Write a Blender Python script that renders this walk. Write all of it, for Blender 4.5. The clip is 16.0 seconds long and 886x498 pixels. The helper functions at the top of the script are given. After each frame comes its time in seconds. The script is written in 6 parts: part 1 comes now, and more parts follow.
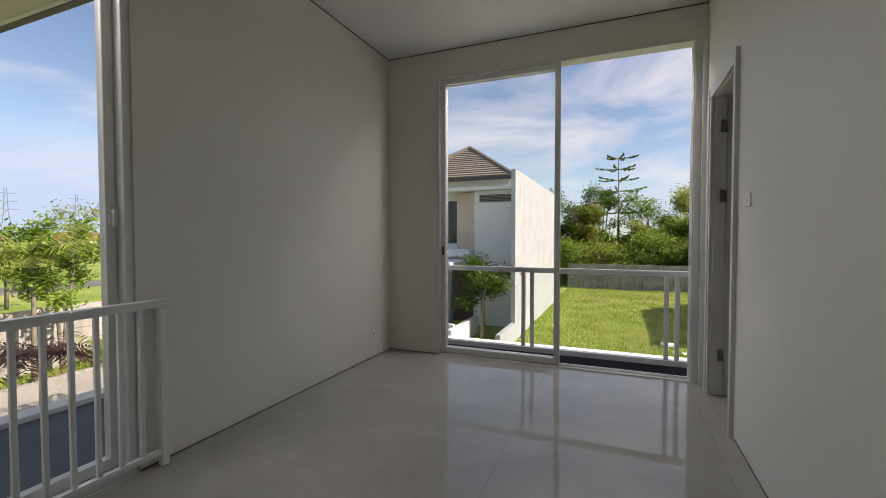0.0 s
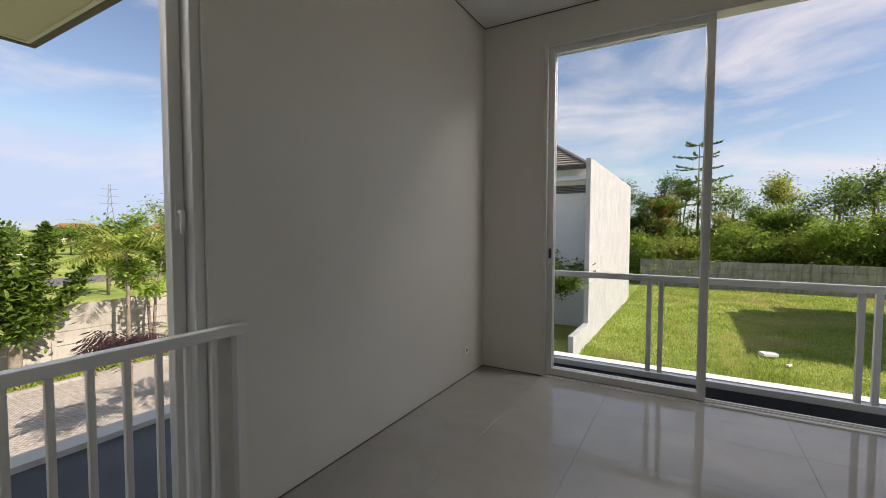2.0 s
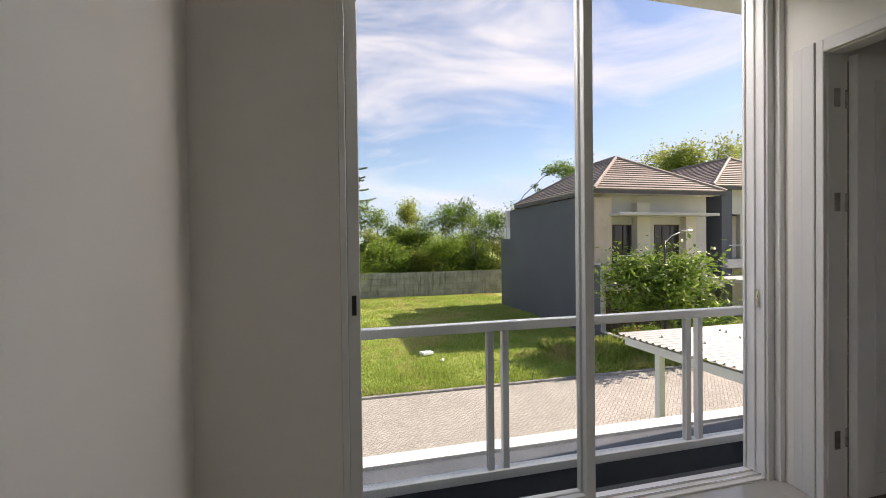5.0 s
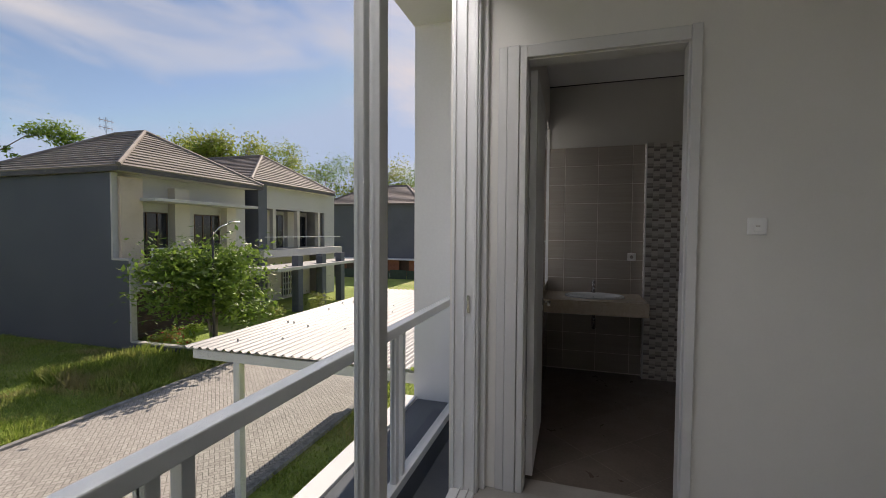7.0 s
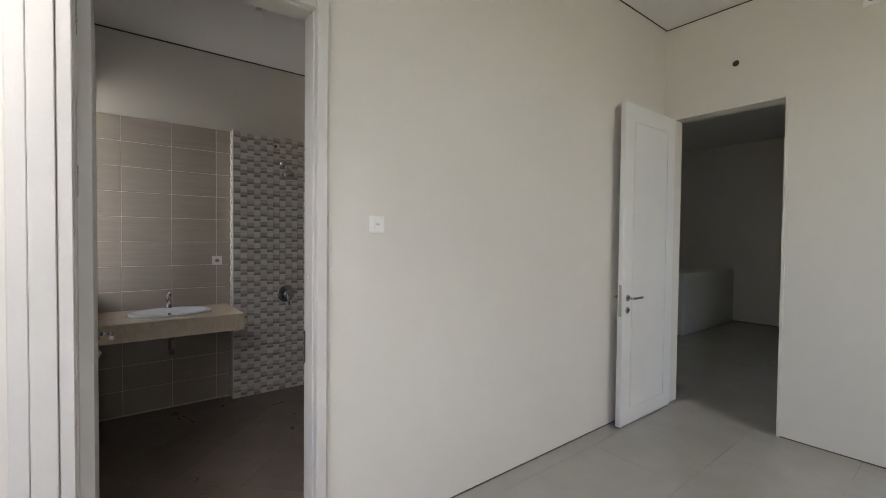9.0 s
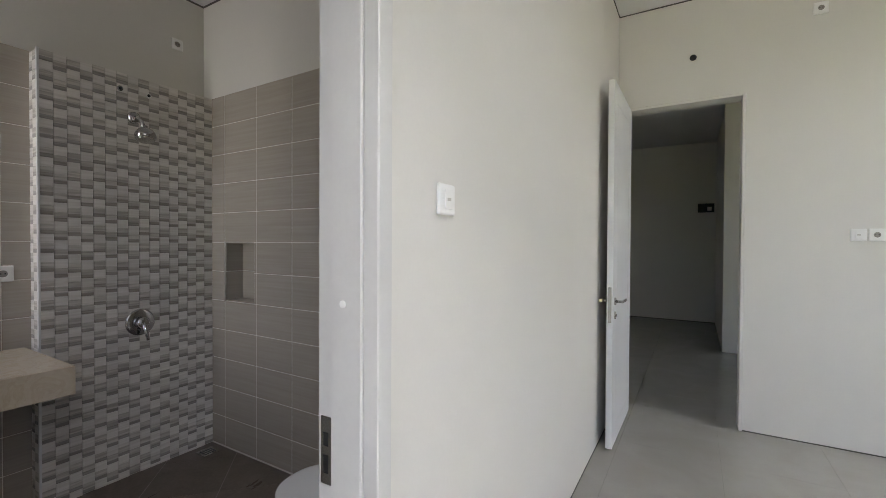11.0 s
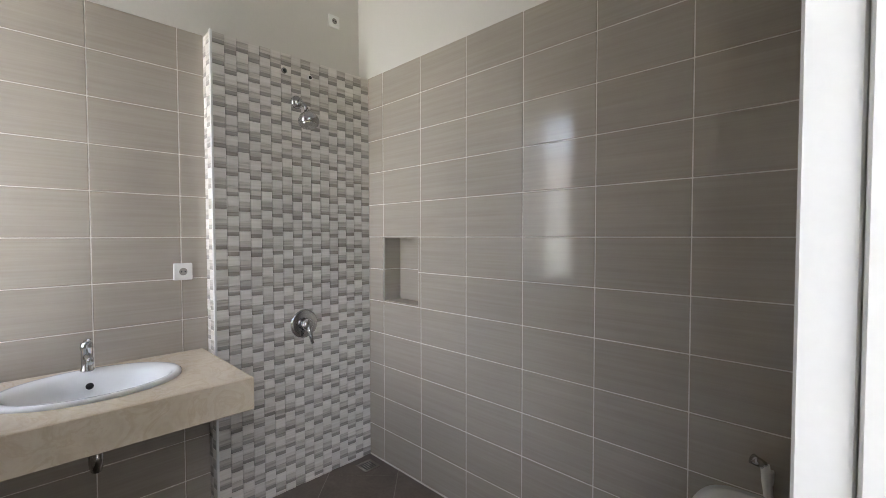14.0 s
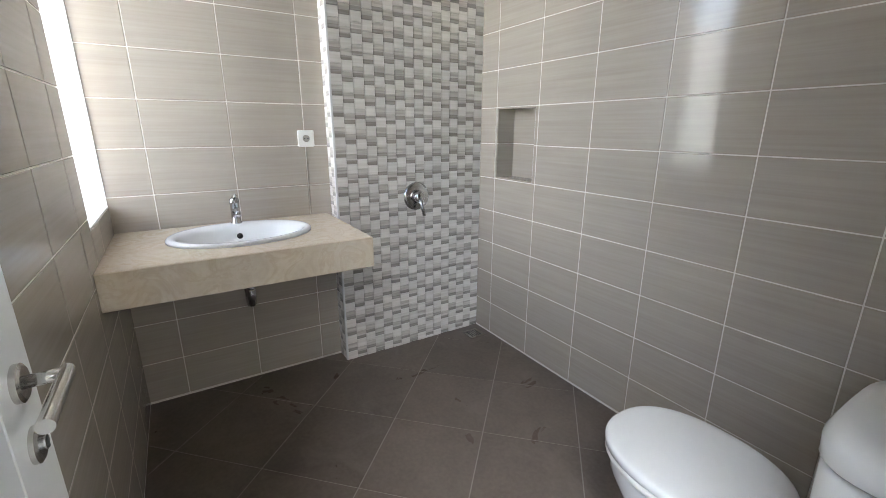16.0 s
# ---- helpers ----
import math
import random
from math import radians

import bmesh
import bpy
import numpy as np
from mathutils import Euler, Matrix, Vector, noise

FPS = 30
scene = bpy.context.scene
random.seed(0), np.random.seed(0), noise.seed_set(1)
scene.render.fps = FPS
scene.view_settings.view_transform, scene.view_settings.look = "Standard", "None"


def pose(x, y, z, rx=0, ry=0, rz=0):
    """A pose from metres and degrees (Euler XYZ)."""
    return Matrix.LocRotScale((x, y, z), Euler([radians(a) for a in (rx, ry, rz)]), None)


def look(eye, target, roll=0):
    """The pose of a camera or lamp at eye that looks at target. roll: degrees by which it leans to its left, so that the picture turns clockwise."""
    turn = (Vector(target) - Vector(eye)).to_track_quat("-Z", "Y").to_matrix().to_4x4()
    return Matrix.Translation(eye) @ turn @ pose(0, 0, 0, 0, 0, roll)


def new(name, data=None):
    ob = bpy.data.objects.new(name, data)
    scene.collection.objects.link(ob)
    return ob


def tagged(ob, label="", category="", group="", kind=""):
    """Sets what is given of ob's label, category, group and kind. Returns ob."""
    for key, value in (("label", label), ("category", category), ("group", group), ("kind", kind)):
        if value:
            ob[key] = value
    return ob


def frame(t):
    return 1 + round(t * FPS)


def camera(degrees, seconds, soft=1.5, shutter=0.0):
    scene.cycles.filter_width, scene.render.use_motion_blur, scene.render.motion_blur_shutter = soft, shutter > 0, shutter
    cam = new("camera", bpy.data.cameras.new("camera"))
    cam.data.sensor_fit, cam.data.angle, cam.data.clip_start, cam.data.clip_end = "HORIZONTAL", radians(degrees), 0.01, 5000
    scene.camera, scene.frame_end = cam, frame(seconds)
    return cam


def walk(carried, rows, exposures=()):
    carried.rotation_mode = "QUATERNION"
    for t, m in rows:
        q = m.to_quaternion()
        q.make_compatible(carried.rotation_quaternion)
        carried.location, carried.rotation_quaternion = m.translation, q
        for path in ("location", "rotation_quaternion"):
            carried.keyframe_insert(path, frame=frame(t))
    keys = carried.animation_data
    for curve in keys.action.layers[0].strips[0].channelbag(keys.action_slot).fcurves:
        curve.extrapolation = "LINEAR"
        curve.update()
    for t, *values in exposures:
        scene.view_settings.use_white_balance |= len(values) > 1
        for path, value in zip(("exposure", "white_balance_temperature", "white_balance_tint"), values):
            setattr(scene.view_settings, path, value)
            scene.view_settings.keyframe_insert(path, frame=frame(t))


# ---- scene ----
cam = camera(92.41, 16.0, 0.85)
# seconds, eye, target, lean
PATH = [
    (0, (2.429, -4.283, 1.293), (1.667, -2.435, 1.236), -0.06),
    (0.5, (2.334, -4.176, 1.295), (1.855, -2.235, 1.225), -0.31),
    (1, (2.189, -4.038, 1.311), (1.737, -2.092, 1.237), -0.35),
    (1.5, (2.000, -3.910, 1.332), (1.375, -2.012, 1.254), -0.27),
    (2, (1.766, -3.834, 1.364), (0.762, -2.107, 1.271), 0.12),
    (2.5, (1.498, -3.740, 1.391), (0.310, -2.134, 1.288), 0.35),
    (3, (1.220, -3.583, 1.413), (0.015, -1.989, 1.334), 0.07),
    (3.5, (0.944, -3.302, 1.421), (-0.144, -1.625, 1.378), -0.07),
    (4, (0.681, -2.941, 1.417), (0.221, -0.994, 1.396), -0.31),
    (4.2, (0.580, -2.779, 1.418), (0.338, -0.794, 1.411), -0.54),
    (6.3, (0.577, -0.778, 1.426), (2.070, 0.551, 1.364), 0.37),
    (6.5, (0.617, -0.699, 1.436), (2.244, 0.463, 1.368), 0.33),
    (7, (0.747, -0.510, 1.463), (2.658, 0.078, 1.388), 0.37),
    (7.5, (0.842, -0.382, 1.469), (2.837, -0.523, 1.409), 0.37),
    (8, (0.939, -0.333, 1.469), (2.829, -0.985, 1.416), 0.49),
    (8.5, (1.106, -0.326, 1.459), (2.844, -1.314, 1.409), 0.63),
    (9, (1.331, -0.347, 1.440), (2.907, -1.577, 1.392), 0.60),
    (9.2, (1.422, -0.344, 1.442), (2.914, -1.675, 1.394), 0.50),
    (11.3, (2.720, -0.402, 1.388), (3.731, -2.128, 1.362), 0.29),
    (11.5, (2.816, -0.429, 1.397), (3.838, -2.148, 1.368), 0.24),
    (12, (3.062, -0.461, 1.381), (4.101, -2.169, 1.343), -0.01),
    (12.5, (3.201, -0.482, 1.388), (4.253, -2.182, 1.341), -0.09),
    (13, (3.227, -0.491, 1.391), (4.348, -2.147, 1.336), -0.12),
    (13.5, (3.235, -0.499, 1.397), (4.488, -2.057, 1.335), -0.11),
    (14, (3.230, -0.500, 1.396), (4.626, -1.931, 1.334), -0.09),
    (14.5, (3.232, -0.505, 1.387), (4.756, -1.799, 1.326), -0.03),
    (15, (3.251, -0.501, 1.385), (4.876, -1.665, 1.305), -0.08),
    (15.5, (3.287, -0.494, 1.340), (4.950, -1.572, 1.072), -0.03),
    (16, (3.312, -0.509, 1.273), (4.947, -1.524, 0.729), 0.11),
]
EXPOSURES = [(0.0, 0.9, 7200, 19.5), (2.5, 0.88, 7250, 21), (4.0, 1.36, 7350, 23), (6.5, 0.55, 7200, 21), (7.0, 0.48, 7100, 21), (8.0, 1.33, 7200, 20),
             (9.0, 2.08, 7250, 20.5), (11.3, 2.50, 6950, 19.5), (12.5, 3.11, 7050, 19.5), (14.5, 3.69, 6800, 16.5), (16.0, 4.02, 6700, 14.5)]
walk(cam, [(t, look(eye, target, roll)) for t, eye, target, roll in PATH], EXPOSURES)

# ---- world and sun ----
SUN_ELEV, SUN_AZ = radians(38.5), radians(4)      # azimuth from +x towards +y
sun_way = Vector((math.cos(SUN_ELEV) * math.cos(SUN_AZ), math.cos(SUN_ELEV) * math.sin(SUN_AZ), math.sin(SUN_ELEV)))
world = bpy.data.worlds.new("world")
scene.world = world
world.use_nodes = True
wn, wl = world.node_tree.nodes, world.node_tree.links
wn.clear()
w_out = wn.new("ShaderNodeOutputWorld")
w_bg = wn.new("ShaderNodeBackground")
w_sky = wn.new("ShaderNodeTexSky")
w_sky.sky_type, w_sky.sun_disc = "NISHITA", False
w_sky.sun_elevation, w_sky.sun_rotation = SUN_ELEV, radians(90) - SUN_AZ
w_sky.dust_density, w_sky.ozone_density, w_sky.altitude = 0.3, 2.5, 0
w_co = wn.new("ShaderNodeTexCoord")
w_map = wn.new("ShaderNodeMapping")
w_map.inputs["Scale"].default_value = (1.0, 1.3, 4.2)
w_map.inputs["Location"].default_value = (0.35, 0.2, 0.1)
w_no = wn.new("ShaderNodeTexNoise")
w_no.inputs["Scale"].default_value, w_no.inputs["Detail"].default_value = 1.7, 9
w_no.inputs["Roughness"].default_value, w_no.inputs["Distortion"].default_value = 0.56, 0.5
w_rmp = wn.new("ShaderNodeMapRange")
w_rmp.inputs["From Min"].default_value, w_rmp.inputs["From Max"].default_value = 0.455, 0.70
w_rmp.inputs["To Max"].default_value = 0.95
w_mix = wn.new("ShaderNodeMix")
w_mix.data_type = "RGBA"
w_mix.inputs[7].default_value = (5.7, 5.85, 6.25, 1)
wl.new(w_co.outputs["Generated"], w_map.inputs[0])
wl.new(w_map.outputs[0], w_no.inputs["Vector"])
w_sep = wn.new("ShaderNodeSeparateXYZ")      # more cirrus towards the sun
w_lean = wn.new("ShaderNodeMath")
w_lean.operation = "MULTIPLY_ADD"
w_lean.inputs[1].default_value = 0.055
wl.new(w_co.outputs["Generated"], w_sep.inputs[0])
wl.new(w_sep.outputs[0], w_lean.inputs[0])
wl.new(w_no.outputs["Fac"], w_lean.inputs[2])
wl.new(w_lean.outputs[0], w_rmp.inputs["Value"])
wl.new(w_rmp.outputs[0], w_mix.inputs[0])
# sky colour capped per channel to dim its bright horizon
w_cap = wn.new("ShaderNodeMix")
w_cap.data_type, w_cap.blend_type = "RGBA", "DARKEN"
w_cap.inputs[0].default_value = 1.0
w_cap.inputs[7].default_value = (3.6, 4.8, 6.7, 1)
wl.new(w_sky.outputs[0], w_cap.inputs[6])
wl.new(w_cap.outputs[2], w_mix.inputs[6])
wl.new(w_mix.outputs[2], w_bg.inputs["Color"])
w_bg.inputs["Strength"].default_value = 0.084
wl.new(w_bg.outputs[0], w_out.inputs[0])
sun = new("sun", bpy.data.lights.new("sun", "SUN"))
sun.data.energy, sun.data.angle, sun.data.color = 4.1, radians(0.53), (1.0, 0.93, 0.82)
sun.matrix_world = look(sun_way * 60, (0, 0, 0))


def window_light(name, at, to, width, depth, watts, spread=180):
    """Stands in for the sky's light through a window's opening."""
    la = new(name, bpy.data.lights.new(name, "AREA"))
    la.data.shape, la.data.size, la.data.size_y, la.data.energy, la.data.color = "RECTANGLE", width, depth, watts, (0.88, 0.945, 1.0)
    la.data.spread = radians(spread)
    la.matrix_world = look(at, to)


window_light("sky_light_front", (1.75, 0.28, 3.22), (1.75, -2.0, 1.0), 2.2, 0.22, 22.5)
window_light("sky_light_side", (-0.42, -3.45, 3.30), (2.0, -2.6, 0.9), 0.4, 1.0, 10)
window_light("sky_light_bathroom", (5.318, 0.145, 1.775), (5.318, -1.0, 1.775), 0.43, 1.55, 0.52, 108)


# ---- materials ----
class Nodes:
    """A small writer of node materials."""

    def __init__(self, name, rough=0.6, metal=0.0, color=(0.5, 0.5, 0.5)):
        self.mat = bpy.data.materials.new(name)
        self.mat.use_nodes = True
        self.tree = self.mat.node_tree
        self.bsdf = self.tree.nodes["Principled BSDF"]
        self.set("Roughness", rough)
        self.set("Metallic", metal)
        self.set("Base Color", (*color, 1))
        self.coord = None

    def set(self, socket, value):
        self.bsdf.inputs[socket].default_value = value

    def add(self, kind, inputs=(), **props):
        n = self.tree.nodes.new(kind)
        for k, v in props.items():
            setattr(n, k, v)
        for k, v in dict(inputs).items():
            if isinstance(v, bpy.types.NodeSocket):
                self.tree.links.new(v, n.inputs[k])
            else:
                n.inputs[k].default_value = v
        return n

    def link(self, a, socket):
        self.tree.links.new(a, self.bsdf.inputs[socket])

    def place(self, scale=(1, 1, 1), rot=(0, 0, 0), world_space=False):
        if world_space:
            src = self.add("ShaderNodeNewGeometry").outputs["Position"]
        else:
            src = self.add("ShaderNodeTexCoord").outputs["Object"]
        return self.add("ShaderNodeMapping", {"Vector": src, "Scale": scale, "Rotation": rot}).outputs[0]

    def noise(self, vec, scale, detail=4, rough=0.55, distort=0.0):
        return self.add("ShaderNodeTexNoise", {"Vector": vec, "Scale": scale, "Detail": detail, "Roughness": rough,
                                               "Distortion": distort}).outputs["Fac"]

    def ramp(self, fac, stops):
        n = self.add("ShaderNodeValToRGB", {"Fac": fac})
        els = n.color_ramp.elements
        while len(els) < len(stops):
            els.new(0.5)
        for e, (p, c) in zip(els, stops):
            e.position, e.color = p, (*c, 1)
        return n.outputs["Color"]

    def mix(self, fac, a, b, blend="MIX"):
        n = self.add("ShaderNodeMix", data_type="RGBA", blend_type=blend)
        for i, v in ((0, fac), (6, a), (7, b)):
            if isinstance(v, bpy.types.NodeSocket):
                self.tree.links.new(v, n.inputs[i])
            else:
                n.inputs[i].default_value = (*v, 1) if isinstance(v, tuple) else v
        return n.outputs[2]

    def math(self, op, a, b=0.0):
        n = self.add("ShaderNodeMath", operation=op)
        for i, v in ((0, a), (1, b)):
            if isinstance(v, bpy.types.NodeSocket):
                self.tree.links.new(v, n.inputs[i])
            else:
                n.inputs[i].default_value = v
        return n.outputs[0]

    def bump(self, height, strength=0.2, distance=0.01):
        n = self.add("ShaderNodeBump", {"Height": height, "Strength": strength, "Distance": distance})
        self.link(n.outputs[0], "Normal")

    def random(self):
        return self.add("ShaderNodeObjectInfo").outputs["Random"]

    def island(self):
        return self.add("ShaderNodeNewGeometry").outputs["Random Per Island"]


def mottled(name, c0, c1, rough=0.6, big=1.5, fine=60, bump=0.1, dist=0.002, metal=0.0, rough_var=0.1, world_space=True):
    """Paint, plaster or stone: two colours in large soft patches, with fine grain."""
    m = Nodes(name, rough, metal)
    v = m.place(world_space=world_space)
    a, b = m.noise(v, big, 3), m.noise(v, fine, 4)
    f = m.math("ADD", m.math("MULTIPLY", a, 0.7), m.math("MULTIPLY", b, 0.3))
    m.link(m.ramp(f, [(0.32, c0), (0.68, c1)]), "Base Color")
    m.link(m.math("ADD", m.math("MULTIPLY", b, rough_var), rough - rough_var / 2), "Roughness")
    if bump:
        m.bump(b, bump, dist)
    return m.mat


WALL = mottled("wall_paint", (0.71, 0.685, 0.635), (0.75, 0.725, 0.675), 0.55, 0.8, 90, 0.12, 0.002)
CEIL = mottled("ceiling_paint", (0.76, 0.755, 0.74), (0.79, 0.785, 0.77), 0.7, 0.7, 120, 0.05, 0.001)
WHITE = mottled("white_gloss_paint", (0.76, 0.76, 0.75), (0.80, 0.80, 0.79), 0.32, 3, 80, 0.05, 0.001)
ALU = mottled("white_coated_aluminium", (0.66, 0.66, 0.64), (0.71, 0.71, 0.69), 0.35, 4, 120, 0.03, 0.0005)
JAMB = mottled("white_frame_paint", (0.60, 0.588, 0.565), (0.65, 0.637, 0.613), 0.4, 3, 90, 0.05, 0.001)
RAILW = mottled("white_metal_paint", (0.72, 0.72, 0.70), (0.77, 0.77, 0.75), 0.38, 5, 100, 0.06, 0.001)
EXTW = mottled("white_exterior_paint", (0.66, 0.66, 0.66), (0.76, 0.76, 0.76), 0.75, 0.6, 40, 0.2, 0.004)
DARKW = mottled("dark_gap", (0.07, 0.065, 0.06), (0.11, 0.10, 0.09), 0.8, 5, 50, 0.0)
LEDGE = mottled("grey_waterproof_screed", (0.06, 0.07, 0.088), (0.10, 0.11, 0.13), 0.75, 2.2, 60, 0.25, 0.004)
CHROME = mottled("chrome", (0.50, 0.50, 0.51), (0.57, 0.57, 0.58), 0.09, 6, 200, 0.0, metal=1.0, rough_var=0.06)
STEEL = mottled("brushed_steel", (0.50, 0.49, 0.47), (0.60, 0.59, 0.57), 0.2, 6, 220, 0.03, 0.0005, metal=1.0)
CERAM = mottled("white_sanitary_ceramic", (0.80, 0.81, 0.81), (0.83, 0.84, 0.84), 0.08, 3, 60, 0.0, rough_var=0.03)
PLAST = mottled("white_plastic", (0.84, 0.83, 0.80), (0.87, 0.86, 0.83), 0.35, 6, 150, 0.0)
BLACKP = mottled("black_plastic", (0.015, 0.015, 0.016), (0.03, 0.03, 0.03), 0.45, 6, 90, 0.05)
GROUT = mottled("pale_grout", (0.55, 0.52, 0.47), (0.68, 0.65, 0.60), 0.85, 3, 150, 0.2, 0.001)
TGROUT = mottled("white_tile_grout", (0.70, 0.665, 0.615), (0.80, 0.765, 0.715), 0.85, 3, 150, 0.2, 0.001)
GROUTD = mottled("dark_grout", (0.27, 0.245, 0.22), (0.38, 0.35, 0.32), 0.85, 3, 150, 0.2, 0.001)


def glass_material(name, tint, rough=0.0):
    m = Nodes(name, rough, 0.0, tint)
    m.set("Transmission Weight", 1.0)
    m.set("IOR", 1.05)
    return m.mat


GLASS = glass_material("window_glass", (0.97, 0.985, 0.98))
RAILGLASS = glass_material("rail_glass", (0.93, 0.955, 0.955))


def floor_material():
    m = Nodes("polished_floor_tile", 0.07)
    v = m.place(world_space=True)
    cloud, fine = m.noise(v, 2.2, 5, 0.6, 0.8), m.noise(v, 140, 3)
    base = m.ramp(cloud, [(0.3, (0.325, 0.31, 0.285)), (0.7, (0.38, 0.364, 0.337))])
    speck = m.ramp(fine, [(0.42, (0.94, 0.94, 0.94)), (0.62, (1, 1, 1))])
    m.link(m.mix(1.0, base, speck, "MULTIPLY"), "Base Color")
    smear = m.noise(v, 3.5, 6, 0.7)
    m.link(m.math("ADD", m.math("MULTIPLY", smear, 0.045), 0.0), "Roughness")
    m.bump(m.noise(v, 5, 2), 0.02, 0.003)
    return m.mat


FLOORT = floor_material()
FBED = mottled("grey_floor_joint", (0.24, 0.23, 0.21), (0.30, 0.285, 0.265), 0.8, 3, 120, 0.1, 0.001)


# ---- mesh helpers ----
def box(bm, x0, x1, y0, y1, z0, z1):
    vs = [bm.verts.new((x, y, z)) for x in (x0, x1) for y in (y0, y1) for z in (z0, z1)]
    for q in ((0, 1, 3, 2), (4, 6, 7, 5), (0, 4, 5, 1), (2, 3, 7, 6), (0, 2, 6, 4), (1, 5, 7, 3)):
        bm.faces.new([vs[i] for i in q])
    return vs


def boxes(*rows):
    bm = bmesh.new()
    for r in rows:
        box(bm, *r)
    return bm


def bevelled(bm, width, segments=2):
    bmesh.ops.bevel(bm, geom=list(bm.edges), offset=width, segments=segments, profile=0.5, affect="EDGES", clamp_overlap=True)
    return bm


def bbox(x0, x1, y0, y1, z0, z1, width=0.004, segments=2):
    return bevelled(boxes((x0, x1, y0, y1, z0, z1)), width, segments)


def turned(profile, n=24, axis="z", centre=(0, 0, 0)):
    """A lathe of (radius, height) pairs about an axis through centre."""
    bm = bmesh.new()
    rings = []
    for r, h in profile:
        ring = []
        for i in range(n):
            a = 2 * math.pi * i / n
            p = Vector((r * math.cos(a), r * math.sin(a), h))
            if axis == "x":
                p = Vector((p.z, p.x, p.y))
            elif axis == "y":
                p = Vector((p.y, p.z, p.x))
            ring.append(bm.verts.new(p + Vector(centre)))
        rings.append(ring)
    for a, b in zip(rings, rings[1:]):
        for i in range(n):
            bm.faces.new((a[i], a[(i + 1) % n], b[(i + 1) % n], b[i]))
    bm.faces.new(rings[0][::-1])
    bm.faces.new(rings[-1])
    return bm


def tube(points, radius, n=10):
    """A round tube along points; radius may be one value or one per point."""
    bm = bmesh.new()
    pts = [Vector(p) for p in points]
    rad = radius if isinstance(radius, (list, tuple)) else [radius] * len(pts)
    rings = []
    for i, p in enumerate(pts):
        way = (pts[min(i + 1, len(pts) - 1)] - pts[max(i - 1, 0)]).normalized()
        u = way.orthogonal().normalized() if i == 0 else (u - way * u.dot(way)).normalized()
        w = way.cross(u)
        rings.append([bm.verts.new(p + rad[i] * (math.cos(2 * math.pi * k / n) * u + math.sin(2 * math.pi * k / n) * w)) for k in range(n)])
    for a, b in zip(rings, rings[1:]):
        for i in range(n):
            bm.faces.new((a[i], a[(i + 1) % n], b[(i + 1) % n], b[i]))
    bm.faces.new(rings[0][::-1])
    bm.faces.new(rings[-1])
    return bm


def mesh_of(name, bm, material, smooth=False):
    bmesh.ops.recalc_face_normals(bm, faces=bm.faces)
    me = bpy.data.meshes.new(name)
    bm.to_mesh(me)
    bm.free()
    for mat in (material if isinstance(material, (list, tuple)) else [material]):
        me.materials.append(mat)
    if smooth:
        for p in me.polygons:
            p.use_smooth = True
    return me


def part(name, bm, material, parent=None, label="", smooth=False):
    ob = new(name, mesh_of(name, bm, material, smooth))
    ob.parent = parent
    return tagged(ob, label)


def thing(name, label, category, at=(0, 0, 0), group="", turn=0):
    ob = new(name)
    ob.matrix_basis = pose(*at, 0, 0, turn)
    return tagged(ob, label, category, group)


def setting(name, bm, material, label, category, smooth=False):
    return tagged(part(name, bm, material, None, "", smooth), label, category, "", "structure")


# ---- plan ----
W, BACK, C = 3.125, -4.235, 3.3          # right wall, back wall, ceiling
WX0, WX1, WTOP = 0.62, 3.065, 3.0       # sliding window
BD0, BD1, BDT = -1.055, -0.24, 2.43    # bathroom doorway along y
ED0, ED1, EDT = 2.245, 3.06, 2.515       # entry doorway along x
LW0, LW1, LWT = -4.1, -2.785, 3.06      # tall window of the side wall, along y
PX = 3.27                              # bathroom side of the partition
BX, MX, MY = 5.58, 5.47, -1.20         # washbasin wall, shower wall and its edge
BY0, BY1 = -2.125, -0.235              # bathroom's side walls
ZB, BC = -0.02, 3.06                   # bathroom floor and ceiling
GZ = -3.65                             # ground level
NX0, NX1, NZ0, NZ1 = 5.005, 5.325, 0.99, 1.39   # niche
BW0, BW1, BWZ0, BWZ1 = 5.06, 5.572, 0.95, 2.60   # bathroom window

FLOOR = setting("floor", boxes((-0.05, W + 0.045, BACK - 5.15, 0.02, -0.2, -0.014), (W + 0.045, PX + 3.6, BACK - 5.15, BACK - 0.1, -0.2, -0.014)), FBED,
                "polished light grey tiled floor", "floor")
setting("wall_front", boxes((-0.2, WX0, 0, 0.16, -0.05, C + 0.3), (WX1, 3.30, 0, 0.16, -0.3, C + 0.3), (WX0, WX1, 0, 0.16, WTOP, C + 0.3),
                            (3.30, BW0, BY1, 0.16, -0.3, C + 0.3), (BW0, BW1, BY1, 0.16, -0.3, BWZ0), (BW0, BW1, BY1, 0.16, BWZ1, C + 0.3),
                            (BW1, 5.9, BY1, 0.16, -0.3, C + 0.3)), WALL, "warm white plastered wall around a tall sliding window", "wall")
setting("wall_side", boxes((-0.2, 0, LW1, 0, -0.05, C + 0.3), (-0.2, 0, BACK - 0.15, LW0, 0, C + 0.3), (-0.2, 0, LW0, LW1, LWT, C + 0.3),
                           (-0.2, 0, LW0, LW1, -0.3, 0.0)), WALL, "plain warm white plastered wall with a tall window", "wall")
WALL_BATH = setting("wall_bathroom", boxes((W, PX, BD1, 0, -0.05, C + 0.3), (W, PX, BACK, BD0, -0.05, C + 0.3), (W, PX, BD0, BD1, BDT, C + 0.3)), WALL,
                    "warm white plastered partition with a doorway", "wall")
